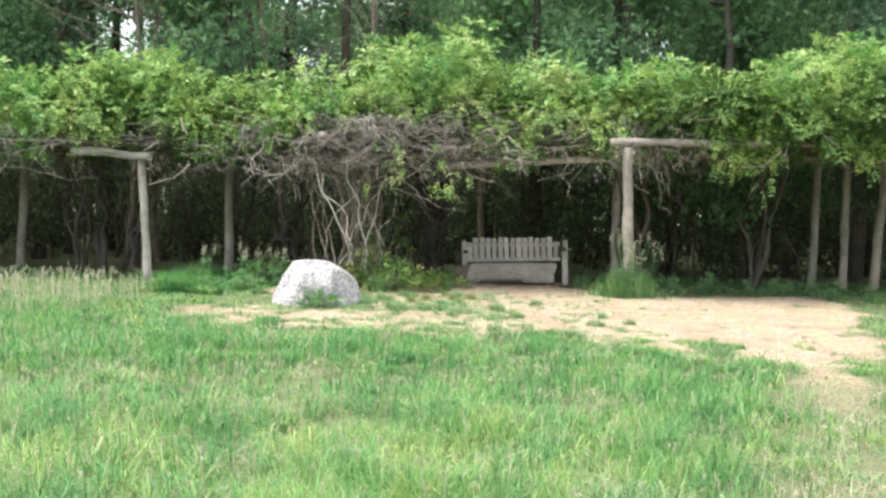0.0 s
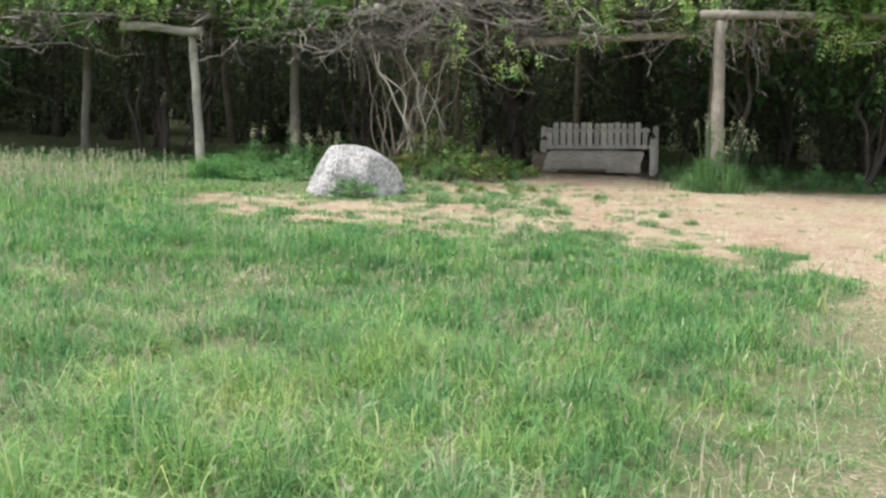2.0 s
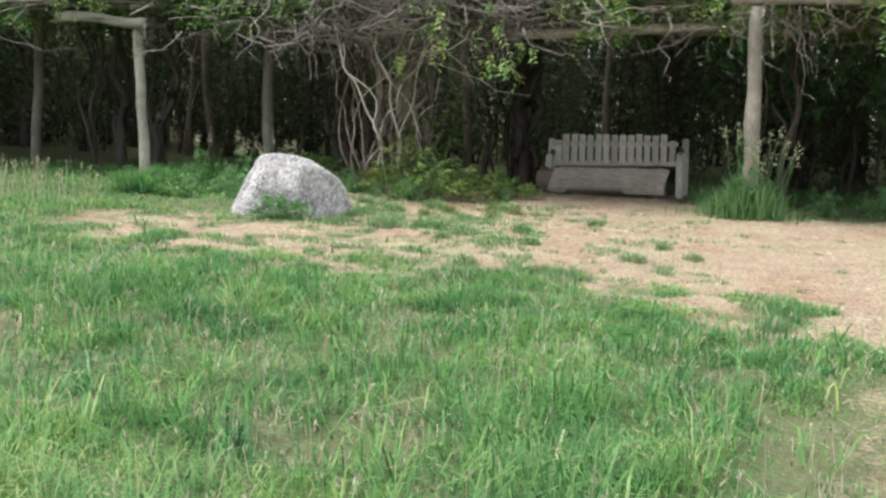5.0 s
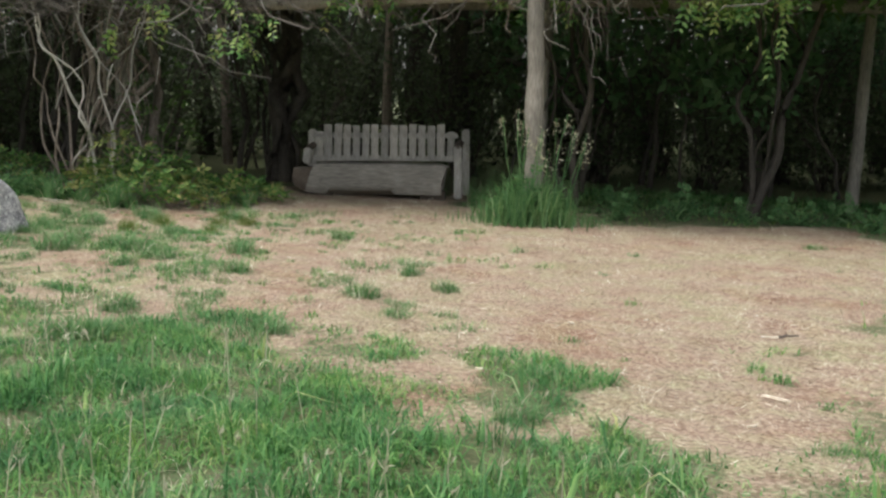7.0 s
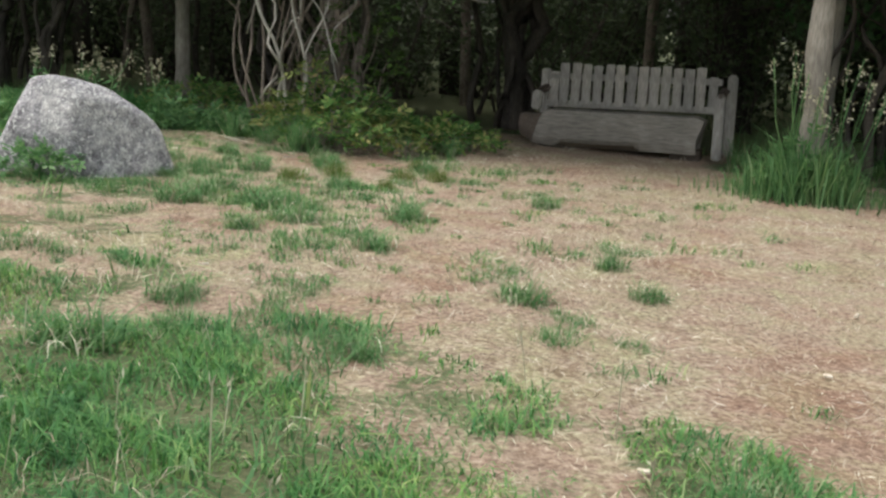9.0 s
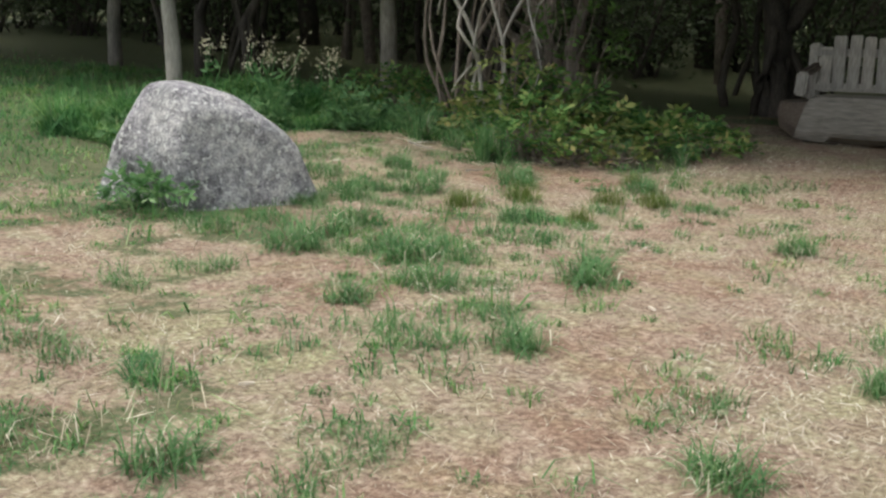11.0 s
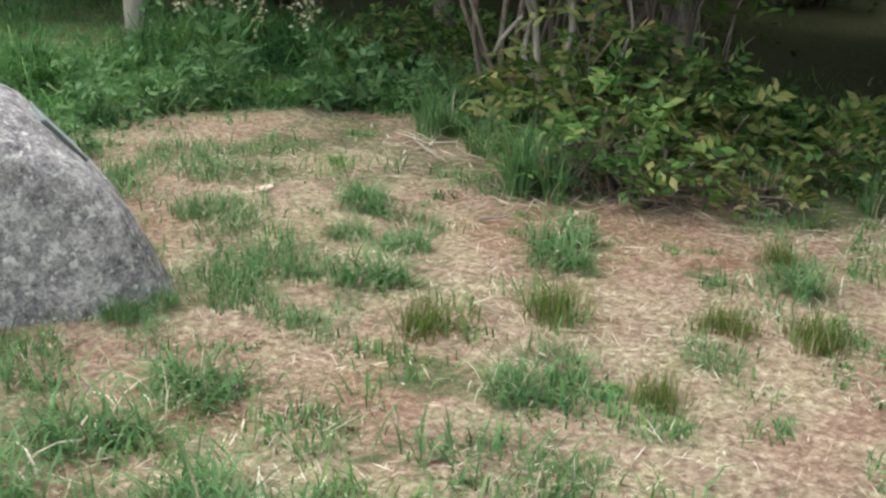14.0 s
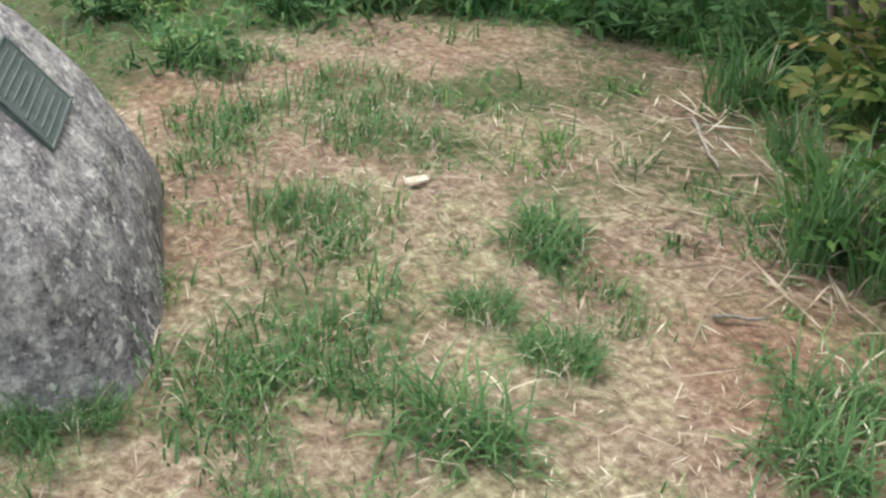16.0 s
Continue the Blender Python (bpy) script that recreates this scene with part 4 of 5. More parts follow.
def build_woods():
    r = np.random.default_rng(51)
    kinds = [build_tree("deciduous_tree", 61, 9.0, 2.2, 3.0, 7500, 0.17, TREE_LEAF, "leafy green deciduous tree behind the pergola", "tree"),
             build_tree("deciduous_tree", 62, 7.0, 1.6, 2.6, 7500, 0.16, TREE_LEAF, "leafy green deciduous tree behind the pergola", "tree"),
             build_tree("deciduous_tree", 63, 11.0, 3.0, 3.4, 7500, 0.18, TREE_LEAF, "tall leafy deciduous tree behind the pergola", "tree"),
             build_tree("pine_tree", 64, 12.0, 2.5, 3.2, 9000, 0.2, PINE, "dark blue-green pine tree behind the pergola", "tree")]
    spots = []
    for row, (y, step, span) in enumerate(((28.5, 3.0, 17), (33.0, 3.2, 21), (39.0, 3.2, 26), (47.0, 3.2, 31), (55.0, 3.6, 33))):
        x = -span + row
        while x < span:
            spots.append((x + r.normal(0, 0.5), y + r.normal(0, 0.9)))
            x += step
    for i, (x, y) in enumerate(spots):
        t = kinds[r.choice(4, p=[0.06, 0.06, 0.08, 0.8] if -13 < x < -1 and y < 44 else [0.33, 0.3, 0.22, 0.15])]
        if -9 < x < -2 and y < 36 and r.uniform() < 0.6:
            continue
        s = r.uniform(0.9, 1.3) * (1.3 if y > 44 else 1.0)
        m = pose(x, y, 0, 0, 0, r.uniform(0, 360))
        c = copy_thing(t, m)
        c.scale = (s, s, s)
    for x, y, k, s in ((-10.5, 26.2, 1, 0.9), (-5.0, 27.2, 0, 1.0), (2.2, 26.8, 1, 1.1), (4.4, 26.9, 0, 1.05), (6.8, 26.4, 1, 1.1), (9.2, 25.9, 0, 1.1), (11.5, 25.5, 3, 0.9), (9.6, 23.9, 3, 0.55), (-13.5, 25.0, 1, 1.0), (-16.5, 24.0, 0, 1.0), (14.0, 24.0, 0, 1.0), (-2.6, 29.0, 3, 1.0), (-8.6, 30.0, 3, 1.0), (-5.6, 33.0, 3, 1.1)):
        c = copy_thing(kinds[k], pose(x, y, 0, 0, 0, r.uniform(0, 360)))
        c.scale = (s, s, s)
    for i, (x, y) in enumerate(((-14, 27.5), (14.5, 27), (-9, 28), (10, 29))):
        kinds[i].matrix_world = pose(x, y, 0, 0, 0, 40 * i)
    # rows of shrubs whose dark leaf colour stands in for canopy shade
    shrubs = [build_shrub(71, "leafy undergrowth shrub, its leaf colour darkened for the shade"), build_shrub(72, "leafy undergrowth shrub, its leaf colour darkened for the shade")]
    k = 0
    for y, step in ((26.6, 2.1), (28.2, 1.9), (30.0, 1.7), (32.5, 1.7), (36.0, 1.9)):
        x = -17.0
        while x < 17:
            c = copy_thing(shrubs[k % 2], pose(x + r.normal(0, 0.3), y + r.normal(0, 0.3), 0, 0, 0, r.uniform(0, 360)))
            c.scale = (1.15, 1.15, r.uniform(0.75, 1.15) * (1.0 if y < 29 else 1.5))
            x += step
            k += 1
    shrubs[0].matrix_world = pose(-14.3, 26, 0)
    shrubs[1].matrix_world = pose(15.0, 26, 0)


build_woods()


def build_sapling(at, seed, tall, rad, lean):
    r = np.random.default_rng(seed)
    e = thing("sapling", (at[0], at[1], 0), "thin dark bare sapling in the shade under the pergola", "sapling", "saplings under the pergola")
    p = path_curve((0, 0, -0.05), (lean, r.normal(0, 0.2), tall), r, 10, 0.16)
    v, f = tube(p, np.linspace(rad, rad * 0.4, 10), 6)
    arrays("trunk", v, f, BARK, e, smooth=True)
    for k in range(5):
        b = p[3 + k]
        q = b + np.array([r.normal(0, 0.5), r.normal(0, 0.3), r.uniform(0.2, 0.7)])
        v, f = tube(path_curve(b, q, r, 6, 0.08), np.linspace(rad * 0.4, rad * 0.12, 6), 5)
        arrays("branch", v, f, BARK, e, smooth=True)


sap = np.random.default_rng(88)
for k in range(30):
    build_sapling((sap.uniform(-10, 10), sap.uniform(24.0, 27.5)), 900 + k, sap.uniform(2.4, 3.4), sap.uniform(0.02, 0.06), sap.normal(0, 0.5))


def build_bare_tree(at, seed, tall):
    """A leafless tree: a pale trunk, limbs and fine branches."""
    r = np.random.default_rng(seed)
    e = thing("bare_tree", (at[0], at[1], 0), "pale leafless tree rising behind the pergola", "tree", "bare trees")
    n = 14
    p = path_curve((0, 0, -0.1), (r.normal(0, 0.6), r.normal(0, 0.3), tall), r, n, 0.2)
    v, f = tube(p, np.linspace(0.085, 0.025, n), 8)
    arrays("trunk", v, f, STEM, e, smooth=True)
    for k in range(16):
        b = p[r.integers(5, n - 1)]
        L = r.uniform(0.8, 2.2)
        q = b + np.array([r.normal(0, 0.75), r.normal(0, 0.4), r.uniform(0.3, 1.0)]) * L
        limb = path_curve(b, q, r, 8, 0.12)
        twigs = [tube(limb, np.linspace(0.025, 0.008, 8), 5)]
        for j in range(4):
            c = limb[r.integers(2, 7)]
            twigs.append(tube(path_curve(c, c + r.normal(0, 0.5, 3) + np.array([0, 0, 0.35]), r, 5, 0.06), np.linspace(0.009, 0.003, 5), 4))
        v, f = merge(twigs)
        arrays("limb", v, f, STEM, e, smooth=True)


for k, (x, y, h) in enumerate(((-6.4, 26.0, 9.0), (-7.3, 26.6, 8.0), (-3.6, 27.0, 9.5), (-1.6, 26.6, 9.0), (0.9, 27.4, 10.0))):
    build_bare_tree((x, y), 940 + k, h)


# ---- low plants ----
def arched(pos, length, width, start, bend, r):
    """Long blades that rise and arch over, in four steps each."""
    n = len(pos)
    a = r.uniform(0, 2 * np.pi, n)
    d = np.stack([np.cos(a), np.sin(a), np.zeros(n)], -1)
    s = np.stack([-np.sin(a), np.cos(a), np.zeros(n)], -1)
    p, rows = pos.copy(), []
    for k, w in enumerate((0.75, 1.0, 0.8, 0.5, 0.1)):
        rows += [p - s * (width * w / 2)[:, None], p + s * (width * w / 2)[:, None]]
        lean = (start + bend * (k / 4))[:, None]
        p = p + (np.sin(lean) * d + np.cos(lean) * np.array([0, 0, 1.0])) * (length / 4)[:, None]
        p[:, 2] = np.maximum(p[:, 2], 0.004)
    v = np.stack(rows, 1).reshape(-1, 3)
    i = np.arange(n)[:, None] * 10
    return v, [np.concatenate([i + np.array([[2 * k, 2 * k + 1, 2 * k + 3, 2 * k + 2]]) for k in range(4)])]


def build_tuft(name, seed, h, spread, count, mat, label, lean=1.2, width=0.007):
    r = np.random.default_rng(seed)
    e = thing(name, (0, 0, 0), label, "grass tuft", "tufts in the clearing")
    crowns = r.normal(0, spread * 0.8, (5, 2))
    for part_name, share, m, size in (("foliage", 0.88, mat, 1.0), ("dry_foliage", 0.12, STRAW, 0.75)):
        n = int(count * share)
        c = crowns[r.integers(0, 5, n)] + r.normal(0, spread * 0.5, (n, 2))
        p = np.concatenate([c, np.full((n, 1), -0.01)], 1)
        L = size * h * 1.45 * np.clip(r.normal(0.85, 0.3, n), 0.3, 1.5)
        v, f = arched(p, L, width * r.uniform(0.6, 1.3, n), np.abs(r.normal(0, 0.2 + 0.16 * lean, n)), lean * r.uniform(0.3, 1.15, n), r)
        tagged(arrays(part_name, v, f, m, e, "dry bleached blades" if m is STRAW else ""), kind="stuff")
    return e


TUFTS = [build_tuft("grass_tuft", 91, 0.1, 0.07, 230, TUFT, "green grass tuft growing in the straw", 2.5, 0.005), build_tuft("grass_tuft", 92, 0.06, 0.095, 230, TUFT, "low green grass tuft growing in the straw", 2.0, 0.0045),
         build_tuft("wiry_tuft", 93, 0.075, 0.055, 380, DRYTUFT, "wiry yellow-green grass tuft growing in the straw", 0.9, 0.003)]
BEHIND_BOULDER = ((-2.52, 18.8, 1, 1.3), (-2.63, 19.06, 1, 1.2), (-2.4, 19.11, 1, 1.1), (-1.86, 18.66, 1, 1.2), (-1.65, 18.67, 1, 1.0), (-1.2, 18.35, 1, 1.4), (-1.09, 18.4, 1, 1.2), (-1.23, 18.84, 0, 0.8), (-1.44, 19.17, 0, 0.9), (-1.0, 18.89, 0, 0.9), (-1.06, 18.22, 1, 0.8), (-2.9, 18.78, 1, 1.2), (-1.21, 19.14, 1, 0.9))
NEAR_BUSH = ((-0.67, 17.28, 0, 1.4), (-0.68, 17.64, 0, 1.4), (0.84, 17.25, 0, 1.4), (-0.47, 18.36, 2, 1.1), (-0.24, 18.72, 2, 1.2), (0.30, 18.40, 2, 0.9), (0.20, 18.97, 2, 1.0), (0.28, 18.70, 1, 0.8), (-0.03, 18.17, 0, 1.0), (0.03, 17.86, 1, 1.4), (-0.31, 17.76, 1, 1.0), (-0.89, 18.54, 0, 1.3), (-1.27, 18.29, 1, 1.0), (-1.13, 18.43, 1, 0.8), (-0.83, 18.18, 1, 0.8), (0.23, 17.23, 1, 1.0), (-0.60, 19.29, 0, 1.3), (0.23, 19.50, 0, 1.2), (0.50, 19.16, 1, 0.7))
NEAR_BOULDER = ((0.34, 17.90, 1, 0.5), (0.71, 19.14, 1, 0.9), (0.76, 17.85, 1, 0.5), (0.42, 18.28, 1, 0.6), (-1.28, 17.88, 0, 0.8), (-1.10, 17.36, 1, 1.2), (0.80, 17.44, 0, 1.1), (-0.26, 17.28, 0, 1.2), (-0.08, 17.38, 1, 1.0), (0.09, 19.70, 2, 0.8), (0.74, 19.90, 1, 1.0), (-0.07, 18.48, 1, 1.0), (-2.35, 18.67, 1, 1.3), (-2.21, 18.99, 1, 1.2), (-1.86, 18.60, 1, 1.0), (-1.41, 19.10, 0, 1.0), (-0.51, 19.12, 0, 1.2), (5.88, 19.21, 1, 0.8))
IN_STRAW = ((-0.63, 16.94, 0, 1.5), (-0.25, 17.09, 1, 1.0), (-0.03, 17.14, 0, 1.6), (0.32, 16.75, 0, 1.3), (0.15, 16.36, 0, 1.0), (0.46, 16.97, 1, 0.8), (-1.36, 17.05, 1, 1.3), (-1.20, 17.16, 1, 1.3), (-0.45, 15.25, 1, 1.2), (0.18, 14.62, 1, 1.0), (0.70, 14.70, 0, 1.2), (0.75, 13.94, 0, 1.8), (0.91, 14.30, 1, 1.0), (1.16, 14.80, 1, 1.0), (1.17, 15.12, 1, 1.0), (1.67, 14.34, 0, 1.2), (1.55, 14.10, 1, 1.5), (2.08, 15.47, 0, 1.2), (1.90, 16.00, 1, 1.0), (2.30, 16.50, 0, 1.0), (2.59, 15.88, 0, 0.9), (2.36, 15.23, 1, 0.8), (2.32, 14.89, 1, 0.9), (2.63, 15.04, 1, 0.6), (-0.77, 15.95, 1, 1.0), (0.79, 16.42, 1, 1.0), (1.04, 16.18, 0, 1.2), (0.79, 15.94, 1, 1.4), (4.39, 12.65, 1, 0.8), (3.10, 12.83, 0, 1.1), (2.30, 16.87, 1, 0.9))


def place_tufts():
    r = np.random.default_rng(95)
    for x, y, k, s in NEAR_BUSH + NEAR_BOULDER + IN_STRAW + BEHIND_BOULDER:
        c = copy_thing(TUFTS[k], pose(x, y, float(height(x, y)), 0, 0, r.uniform(0, 360)))
        c.scale = (s, s, s)


place_tufts()
for k, ob in enumerate(TUFTS):
    ob.matrix_world = pose((1.5, -0.6, 0.45)[k], (18.4, 16.4, 19.05)[k], 0)


def build_bush(at, radius, tall, count, seed, label, mat=BUSH, leaf=0.068):
    r = np.random.default_rng(seed)
    e = thing("leafy_bush", (at[0], at[1], 0), label, "bush", "bushes under the vines")
    a = r.uniform(0, 2 * np.pi, count)
    q = np.sqrt(r.uniform(0, 1, count))
    p = np.stack([np.cos(a) * q * radius[0], np.sin(a) * q * radius[1], tall * (1 - 0.55 * q ** 2) * r.uniform(0.35, 1.05, count)], -1)
    out = unit(np.stack([np.cos(a) * q, np.sin(a) * q, 0.6 * np.ones(count)], -1))
    v, f = sprays(p, out, r, leaf * 1.7, 3, leaf, 0.35)
    arrays("foliage", v, f, mat, e)
    stems = [tube(path_curve((r.normal(0, radius[0] * 0.4), r.normal(0, radius[1] * 0.4), -0.03), p[k] * 0.9, r, 6, 0.05), np.linspace(0.008, 0.004, 6), 4) for k in range(0, count, max(1, count // 22))]
    v, f = merge(stems)
    tagged(arrays("stem", v, f, TUFT if mat is TUFT else STEM, e, smooth=True), kind="stuff")
    return e


build_bush((-1.15, 20.7), (0.66, 0.42), 0.6, 330, 101, "leafy green bush at the foot of the vines")
build_bush((-1.05, 21.1), (0.45, 0.3), 1.75, 90, 108, "sparse leaves climbing the vine trunk", VINE_SHADED, 0.075)
build_bush((3.2, 20.1), (0.34, 0.26), 0.55, 70, 109, "leafy weeds around the foot of a post", TUFT, 0.07)
build_bush((-1.35, 20.55), (0.5, 0.3), 0.75, 70, 110, "olive compound leaves of a young shrub", OLIVE, 0.085)
build_bush((-0.75, 20.5), (0.5, 0.25), 0.45, 70, 111, "olive and green leaves of a young shrub", OLIVE, 0.08)
build_bush((-0.35, 20.2), (0.3, 0.15), 0.2, 30, 112, "small olive seedling on the straw", OLIVE, 0.06)
build_bush((-0.25, 21.0), (0.68, 0.45), 0.32, 330, 102, "low leafy green bush beside the bench")
build_bush((-0.6, 20.0), (0.24, 0.18), 0.32, 40, 104, "small leafy weed in front of the bush", BUSH, 0.07)
build_bush((-1.0, 19.95), (0.3, 0.2), 0.24, 40, 105, "small leafy weed in front of the bush", BUSH, 0.07)
build_bush((-0.82, 20.05), (0.3, 0.22), 0.46, 60, 107, "leafy weed with yellowing leaves before the bush", BUSH, 0.075)
build_bush((-3.0, 21.6), (0.8, 0.5), 0.4, 220, 103, "low green weeds under the pergola")


def build_weeds(at, seed):
    r = np.random.default_rng(seed)
    e = thing("tall_weeds", (at[0], at[1], 0), "tall grass and seeding weeds around the pergola post", "weeds")
    n = 1100
    p = np.stack([r.normal(0, 0.3, n), r.normal(-0.05, 0.22, n), np.full(n, -0.01)], -1)
    tall = np.clip(1 - np.abs(p[:, 0]) / 0.9, 0.3, 1)
    v, f = blades(p, r.uniform(0.25, 0.85, n) * tall, r.uniform(0.006, 0.016, n), np.full(n, 0.7), r, 0.8)
    arrays("blades", v, f, TUFT, e)
    stalks, heads = [], []
    for k in range(26):
        b = np.array([r.normal(0, 0.17), r.normal(-0.05, 0.15), 0.0])
        t = b + np.array([r.normal(0, 0.16), r.normal(0, 0.1), r.uniform(0.7, 1.2)])
        q = path_curve(b, t, r, 6, 0.04)
        stalks.append(tube(q, 0.004, 4))
        m = 16
        c = t - np.array([0, 0, 1.0]) * r.uniform(0, 0.2, (m, 1)) + r.normal(0, 0.025, (m, 3))
        d = unit(r.normal(0, 1, (m, 3)) + np.array([0, 0, 0.8]))
        heads.append(leaflets(c, d, unit(r.normal(0, 1, (m, 3))), np.full(m, 0.035), np.full(m, 0.018)))
    v, f = merge(stalks)
    arrays("stalks", v, f, TUFT, e)
    v, f = merge(heads)
    arrays("seed_heads", v, f, SEED, e, "pale seed heads")


build_weeds((3.22, 20.2), 111)
tall_tuft = build_tuft("tall_grass_tuft", 96, 0.27, 0.06, 100, TUFT, "tall upright grass tuft before the leafy bush", 1.1, 0.009)
tall_tuft.matrix_world = pose(-1.04, 19.75, 0)
copy_thing(tall_tuft, pose(2.62, 21.9, 0, 0, 0, 70))
for k, (x, y, size) in enumerate(((-1.12, 19.85, 0.8), (-0.95, 19.8, 0.7), (-0.75, 20.25, 0.6), (-0.3, 20.35, 0.55), (0.1, 20.5, 0.5), (-1.6, 20.1, 0.6), (-0.5, 20.6, 0.6), (-1.95, 20.3, 0.8))):
    copy_thing(tall_tuft, pose(x, y, 0, 0, 0, 50 * k)).scale = (size * 1.3, size * 1.3, size)
# broad-leaved weeds in the rough grass
weed = build_bush((-3.4, 20.0), (0.22, 0.2), 0.26, 26, 106, "low broad-leaved weed in rough grass", TUFT, 0.05)
for k, (x, y, size) in enumerate(((-2.2, 20.7, 1.0), (-3.3, 19.6, 1.2), (-3.3, 19.3, 1.0), (-2.7, 20.5, 1.3), (-2.0, 20.9, 0.9), (-3.7, 20.3, 1.2), (-3.0, 20.9, 1.2), (-2.3, 20.8, 1.1), (-3.6, 18.7, 0.9), (-4.1, 19.6, 1.1), (-2.95, 18.7, 0.8), (-1.2, 20.05, 0.7), (0.1, 20.75, 0.8), (4.2, 21.3, 1.0), (4.9, 21.5, 1.2), (5.7, 21.4, 1.0), (6.3, 21.3, 1.3), (7.0, 20.9, 1.2), (6.8, 21.8, 1.3), (7.6, 20.3, 1.1), (5.2, 22.1, 1.3), (4.4, 22.3, 1.2), (7.5, 19.4, 1.0), (2.75, 21.4, 0.9))):
    copy_thing(weed, pose(x, y, 0, 0, 0, 77 * k)).scale = (size, size, size)


def build_seed_grass(name, x0, x1, y0, y1, count, low, high, seed, label, head=0.014):
    """Tall thin stalks with pale drooping seed heads."""
    r = np.random.default_rng(seed)
    x, y = scatter(count, x0, x1, y0, y1, r)
    keep = bare(x, y) < 0.25
    x, y = x[keep], y[keep]
    n = len(x)
    b = np.stack([x, y, height(x, y) - 0.01], -1)
    h = r.uniform(low, high, n)
    a = r.uniform(0, 2 * np.pi, n)
    d = np.stack([np.cos(a), np.sin(a), np.zeros(n)], -1) * (0.32 * h * r.uniform(0.2, 1.3, n))[:, None]
    top = b + np.stack([0 * h, 0 * h, h], -1) + d
    w = np.stack([-np.sin(a), np.cos(a), np.zeros(n)], -1) * 0.0022
    v = np.stack([b - w, b + w, top + w, top - w], 1).reshape(-1, 3)
    parts = [(v, [np.arange(n)[:, None] * 4 + np.array([[0, 1, 2, 3]])])]
    for k in range(5):
        c = top - (top - b) * (0.035 * k) + r.normal(0, 0.006, (n, 3))
        parts.append(leaflets(c, unit(np.array([[0, 0, 1.0]]) + r.normal(0, 0.45, (n, 3))), unit(r.normal(0, 1, (n, 3))), np.full(n, 0.04), np.full(n, head)))
    v, f = merge(parts)
    tagged(arrays(name, v, f, SEED), label, "grass", kind="stuff")


build_seed_grass("seeding_grass", -9.5, -4.5, 14.5, 18.2, 900, 0.2, 0.5, 121, "tall pale seeding grass at the meadow's edge")
build_seed_grass("seeding_stalks", -6.0, 6.0, 4.5, 15.0, 1000, 0.14, 0.32, 122, "thin pale seed stalks among the meadow grass", 0.006)


build_seed_grass("seed_specks", -5.5, 5.5, 4.0, 13.5, 1300, 0.07, 0.2, 123, "small pale seed heads low in the meadow grass", 0.009)


def build_flower_weed(at, seed, tall, label):
    r = np.random.default_rng(seed)
    e = thing("flowering_weed", (at[0], at[1], 0), label, "weed", "weeds behind the boulder")
    stalk, heads, leaf = [], [], []
    for k in range(4):
        t = np.array([r.normal(0, 0.14), r.normal(0, 0.1), tall * r.uniform(0.75, 1.1)])
        p = path_curve((r.normal(0, 0.03), r.normal(0, 0.03), -0.02), t, r, 7, 0.05)
        stalk.append(tube(p, 0.004, 4))
        m = 26
        c = t + r.normal(0, 1, (m, 3)) * np.array([0.025, 0.025, 0.06])
        d = unit(r.normal(0, 1, (m, 3)))
        heads.append(leaflets(c, d, unit(np.cross(d, r.normal(0, 1, (m, 3)))), np.full(m, 0.028), np.full(m, 0.02)))
        m = 10
        c = p[r.integers(1, 5, m)]
        d = unit(r.normal(0, 1, (m, 3)) + np.array([0, 0, 0.5]))
        leaf.append(leaflets(c, d, unit(np.cross(d, r.normal(0, 1, (m, 3)))), np.full(m, 0.12), np.full(m, 0.03)))
    for nm, parts, mat, lb in (("stalk", stalk, TUFT, ""), ("leaf", leaf, TUFT, ""), ("flower_head", heads, SEED, "pale flower head")):
        v, f = merge(parts)
        tagged(arrays(nm, v, f, mat, e, lb), kind="stuff")


for k, (x, y, h) in enumerate(((-3.45, 20.1, 0.72), (-3.2, 20.0, 0.62), (-4.2, 20.2, 0.62), (-2.8, 20.3, 0.6))):
    build_flower_weed((x, y), 130 + k, h, "thin weed with pale flower heads behind the boulder")

build_bush((-1.82, 17.15), (0.28, 0.14), 0.24, 70, 141, "small broad-leaved weed growing against the boulder", TUFT, 0.06)
for k, (x, y, size) in enumerate(((-1.22, 17.95, 0.6), (-1.15, 17.85, 0.7), (-1.24, 17.8, 0.55))):
    copy_thing(TUFTS[k % 2], pose(x, y, 0, 0, 0, 100 * k)).scale = (size, size, size)


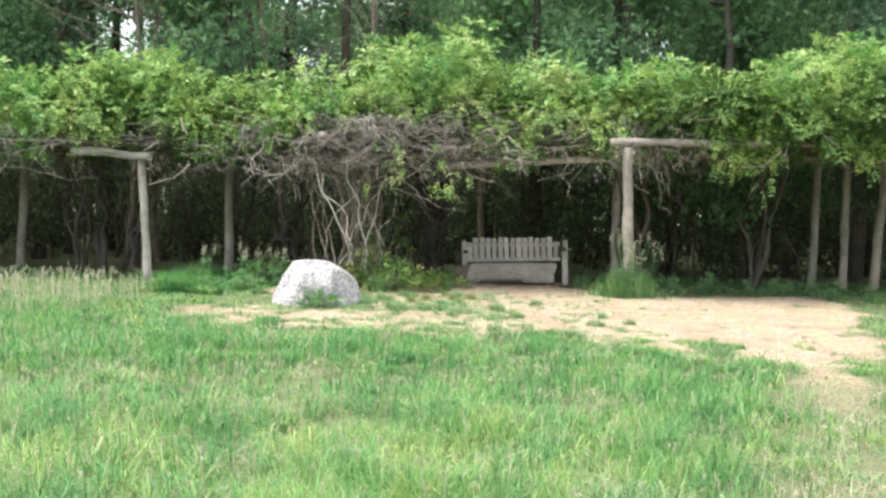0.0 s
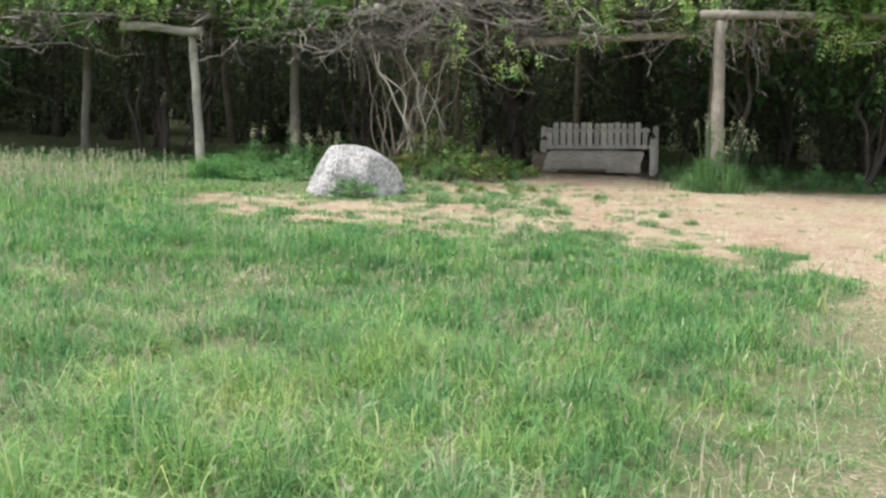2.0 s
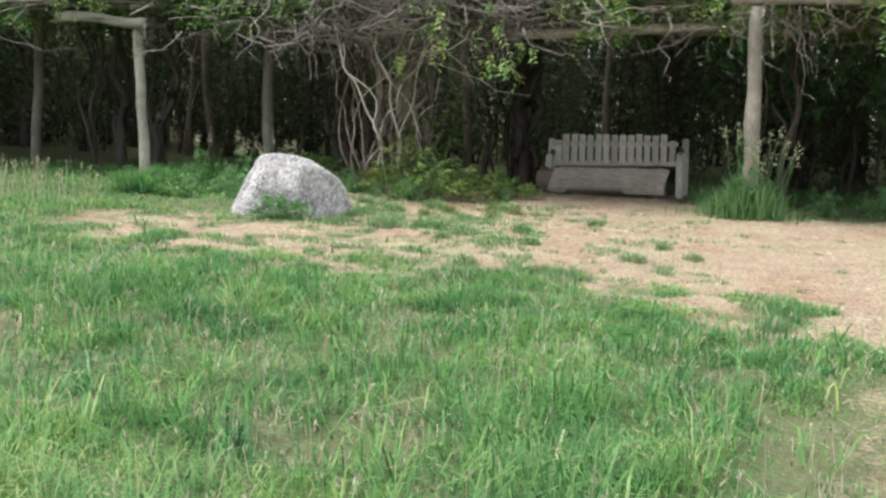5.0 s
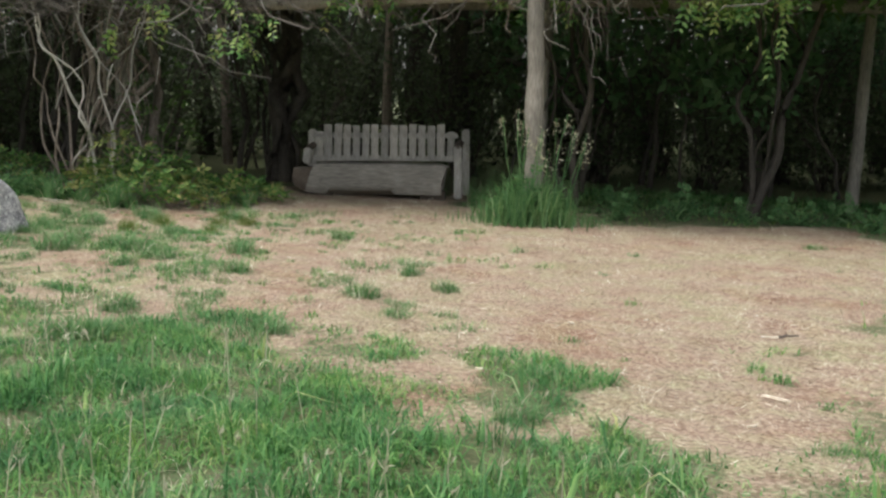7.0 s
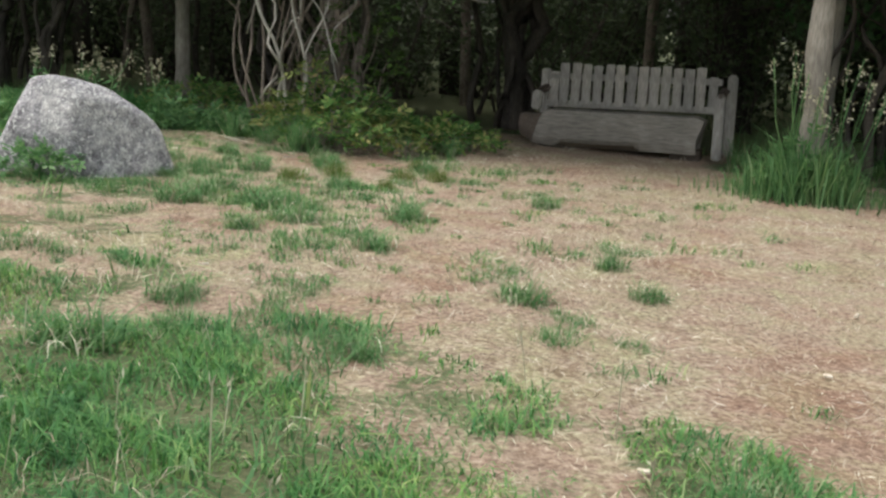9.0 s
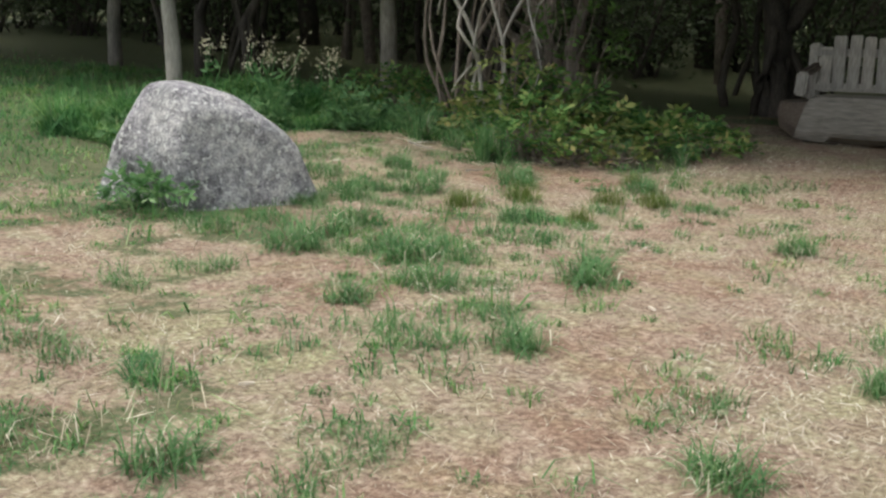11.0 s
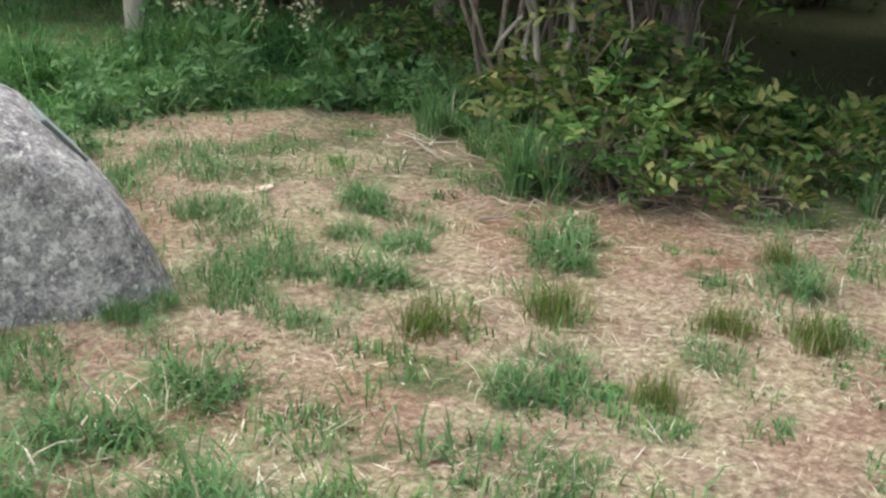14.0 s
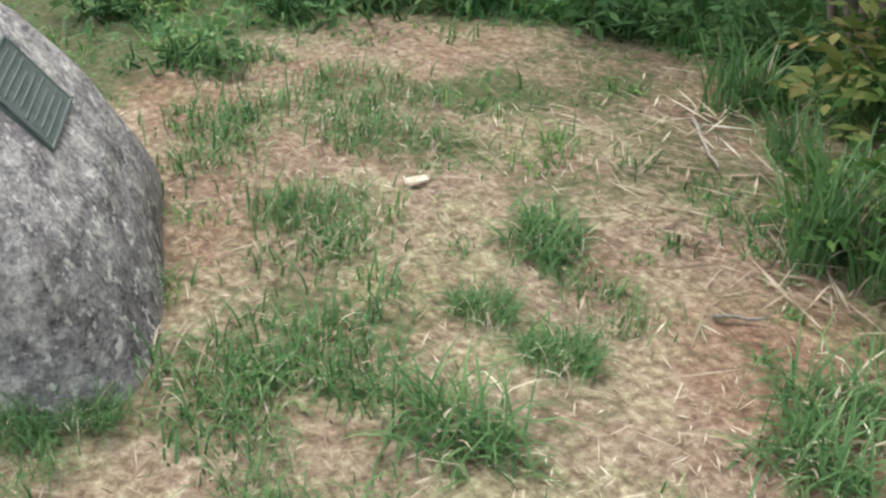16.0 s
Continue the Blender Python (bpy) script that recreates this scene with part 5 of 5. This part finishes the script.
# ---- chips and sticks on the straw ----
def build_chip(at, size, turn, seed):
    r = random.Random(seed)
    bm = bmesh.new()
    bmesh.ops.create_cube(bm, size=1.0)
    for v in bm.verts:
        v.co = Vector((v.co.x * size[0] * r.uniform(0.8, 1.1), v.co.y * size[1] * r.uniform(0.5, 1.2), v.co.z * size[2] * r.uniform(0.6, 1.2)))
    bmesh.ops.bevel(bm, geom=list(bm.edges), offset=min(size) * 0.2, segments=1, affect="EDGES")
    ob = part("wood_chip", bm, CHIP, smooth=False)
    ob.matrix_world = pose(at[0], at[1], float(height(*at)) + size[2] * 0.5 + 0.012, 4, 3, turn)
    tagged(ob, "pale splinter of wood lying on the straw", "wood chip", "wood chips")


for k, (x, y, L, w, a) in enumerate(((4.32, 13.45, 0.16, 0.022, 130), (3.55, 16.1, 0.09, 0.015, 80), (3.42, 15.0, 0.035, 0.02, 20), (4.6, 14.9, 0.1, 0.012, 170), (3.9, 15.2, 0.06, 0.015, 60), (4.1, 12.9, 0.05, 0.015, 30),
                                     (-1.85, 19.0, 0.07, 0.035, 100), (-0.1, 17.35, 0.12, 0.03, 15), (0.5, 15.3, 0.06, 0.012, 50), (2.9, 13.6, 0.04, 0.02, 10), (3.7, 17.5, 0.05, 0.012, 75), (1.3, 16.9, 0.05, 0.01, 140))):
    build_chip((x, y), (L, w, 0.012), a, 150 + k)


def build_stick(at, length, turn, rad, seed, mat=BARK):
    r = np.random.default_rng(seed)
    p = path_curve((-length / 2, 0, rad), (length / 2, 0, rad * 1.5), r, 8, 0.008)
    v, f = tube(p, np.linspace(rad, rad * 0.5, 8), 6)
    ob = arrays("fallen_stick", v, f, mat, smooth=True)
    ob.matrix_world = pose(at[0], at[1], float(height(*at)) + 0.01, 0, 0, turn)
    tagged(ob, "short dry stick lying on the ground", "stick", "fallen sticks")


build_stick((4.72, 14.95), 0.14, 20, 0.009, 161)
build_stick((-0.95, 19.35), 0.13, 60, 0.006, 162, PALE)
build_stick((-0.4, 18.6), 0.16, -10, 0.003, 163, PALE)
build_stick((-1.75, 19.95), 0.4, -30, 0.007, 164, PALE)
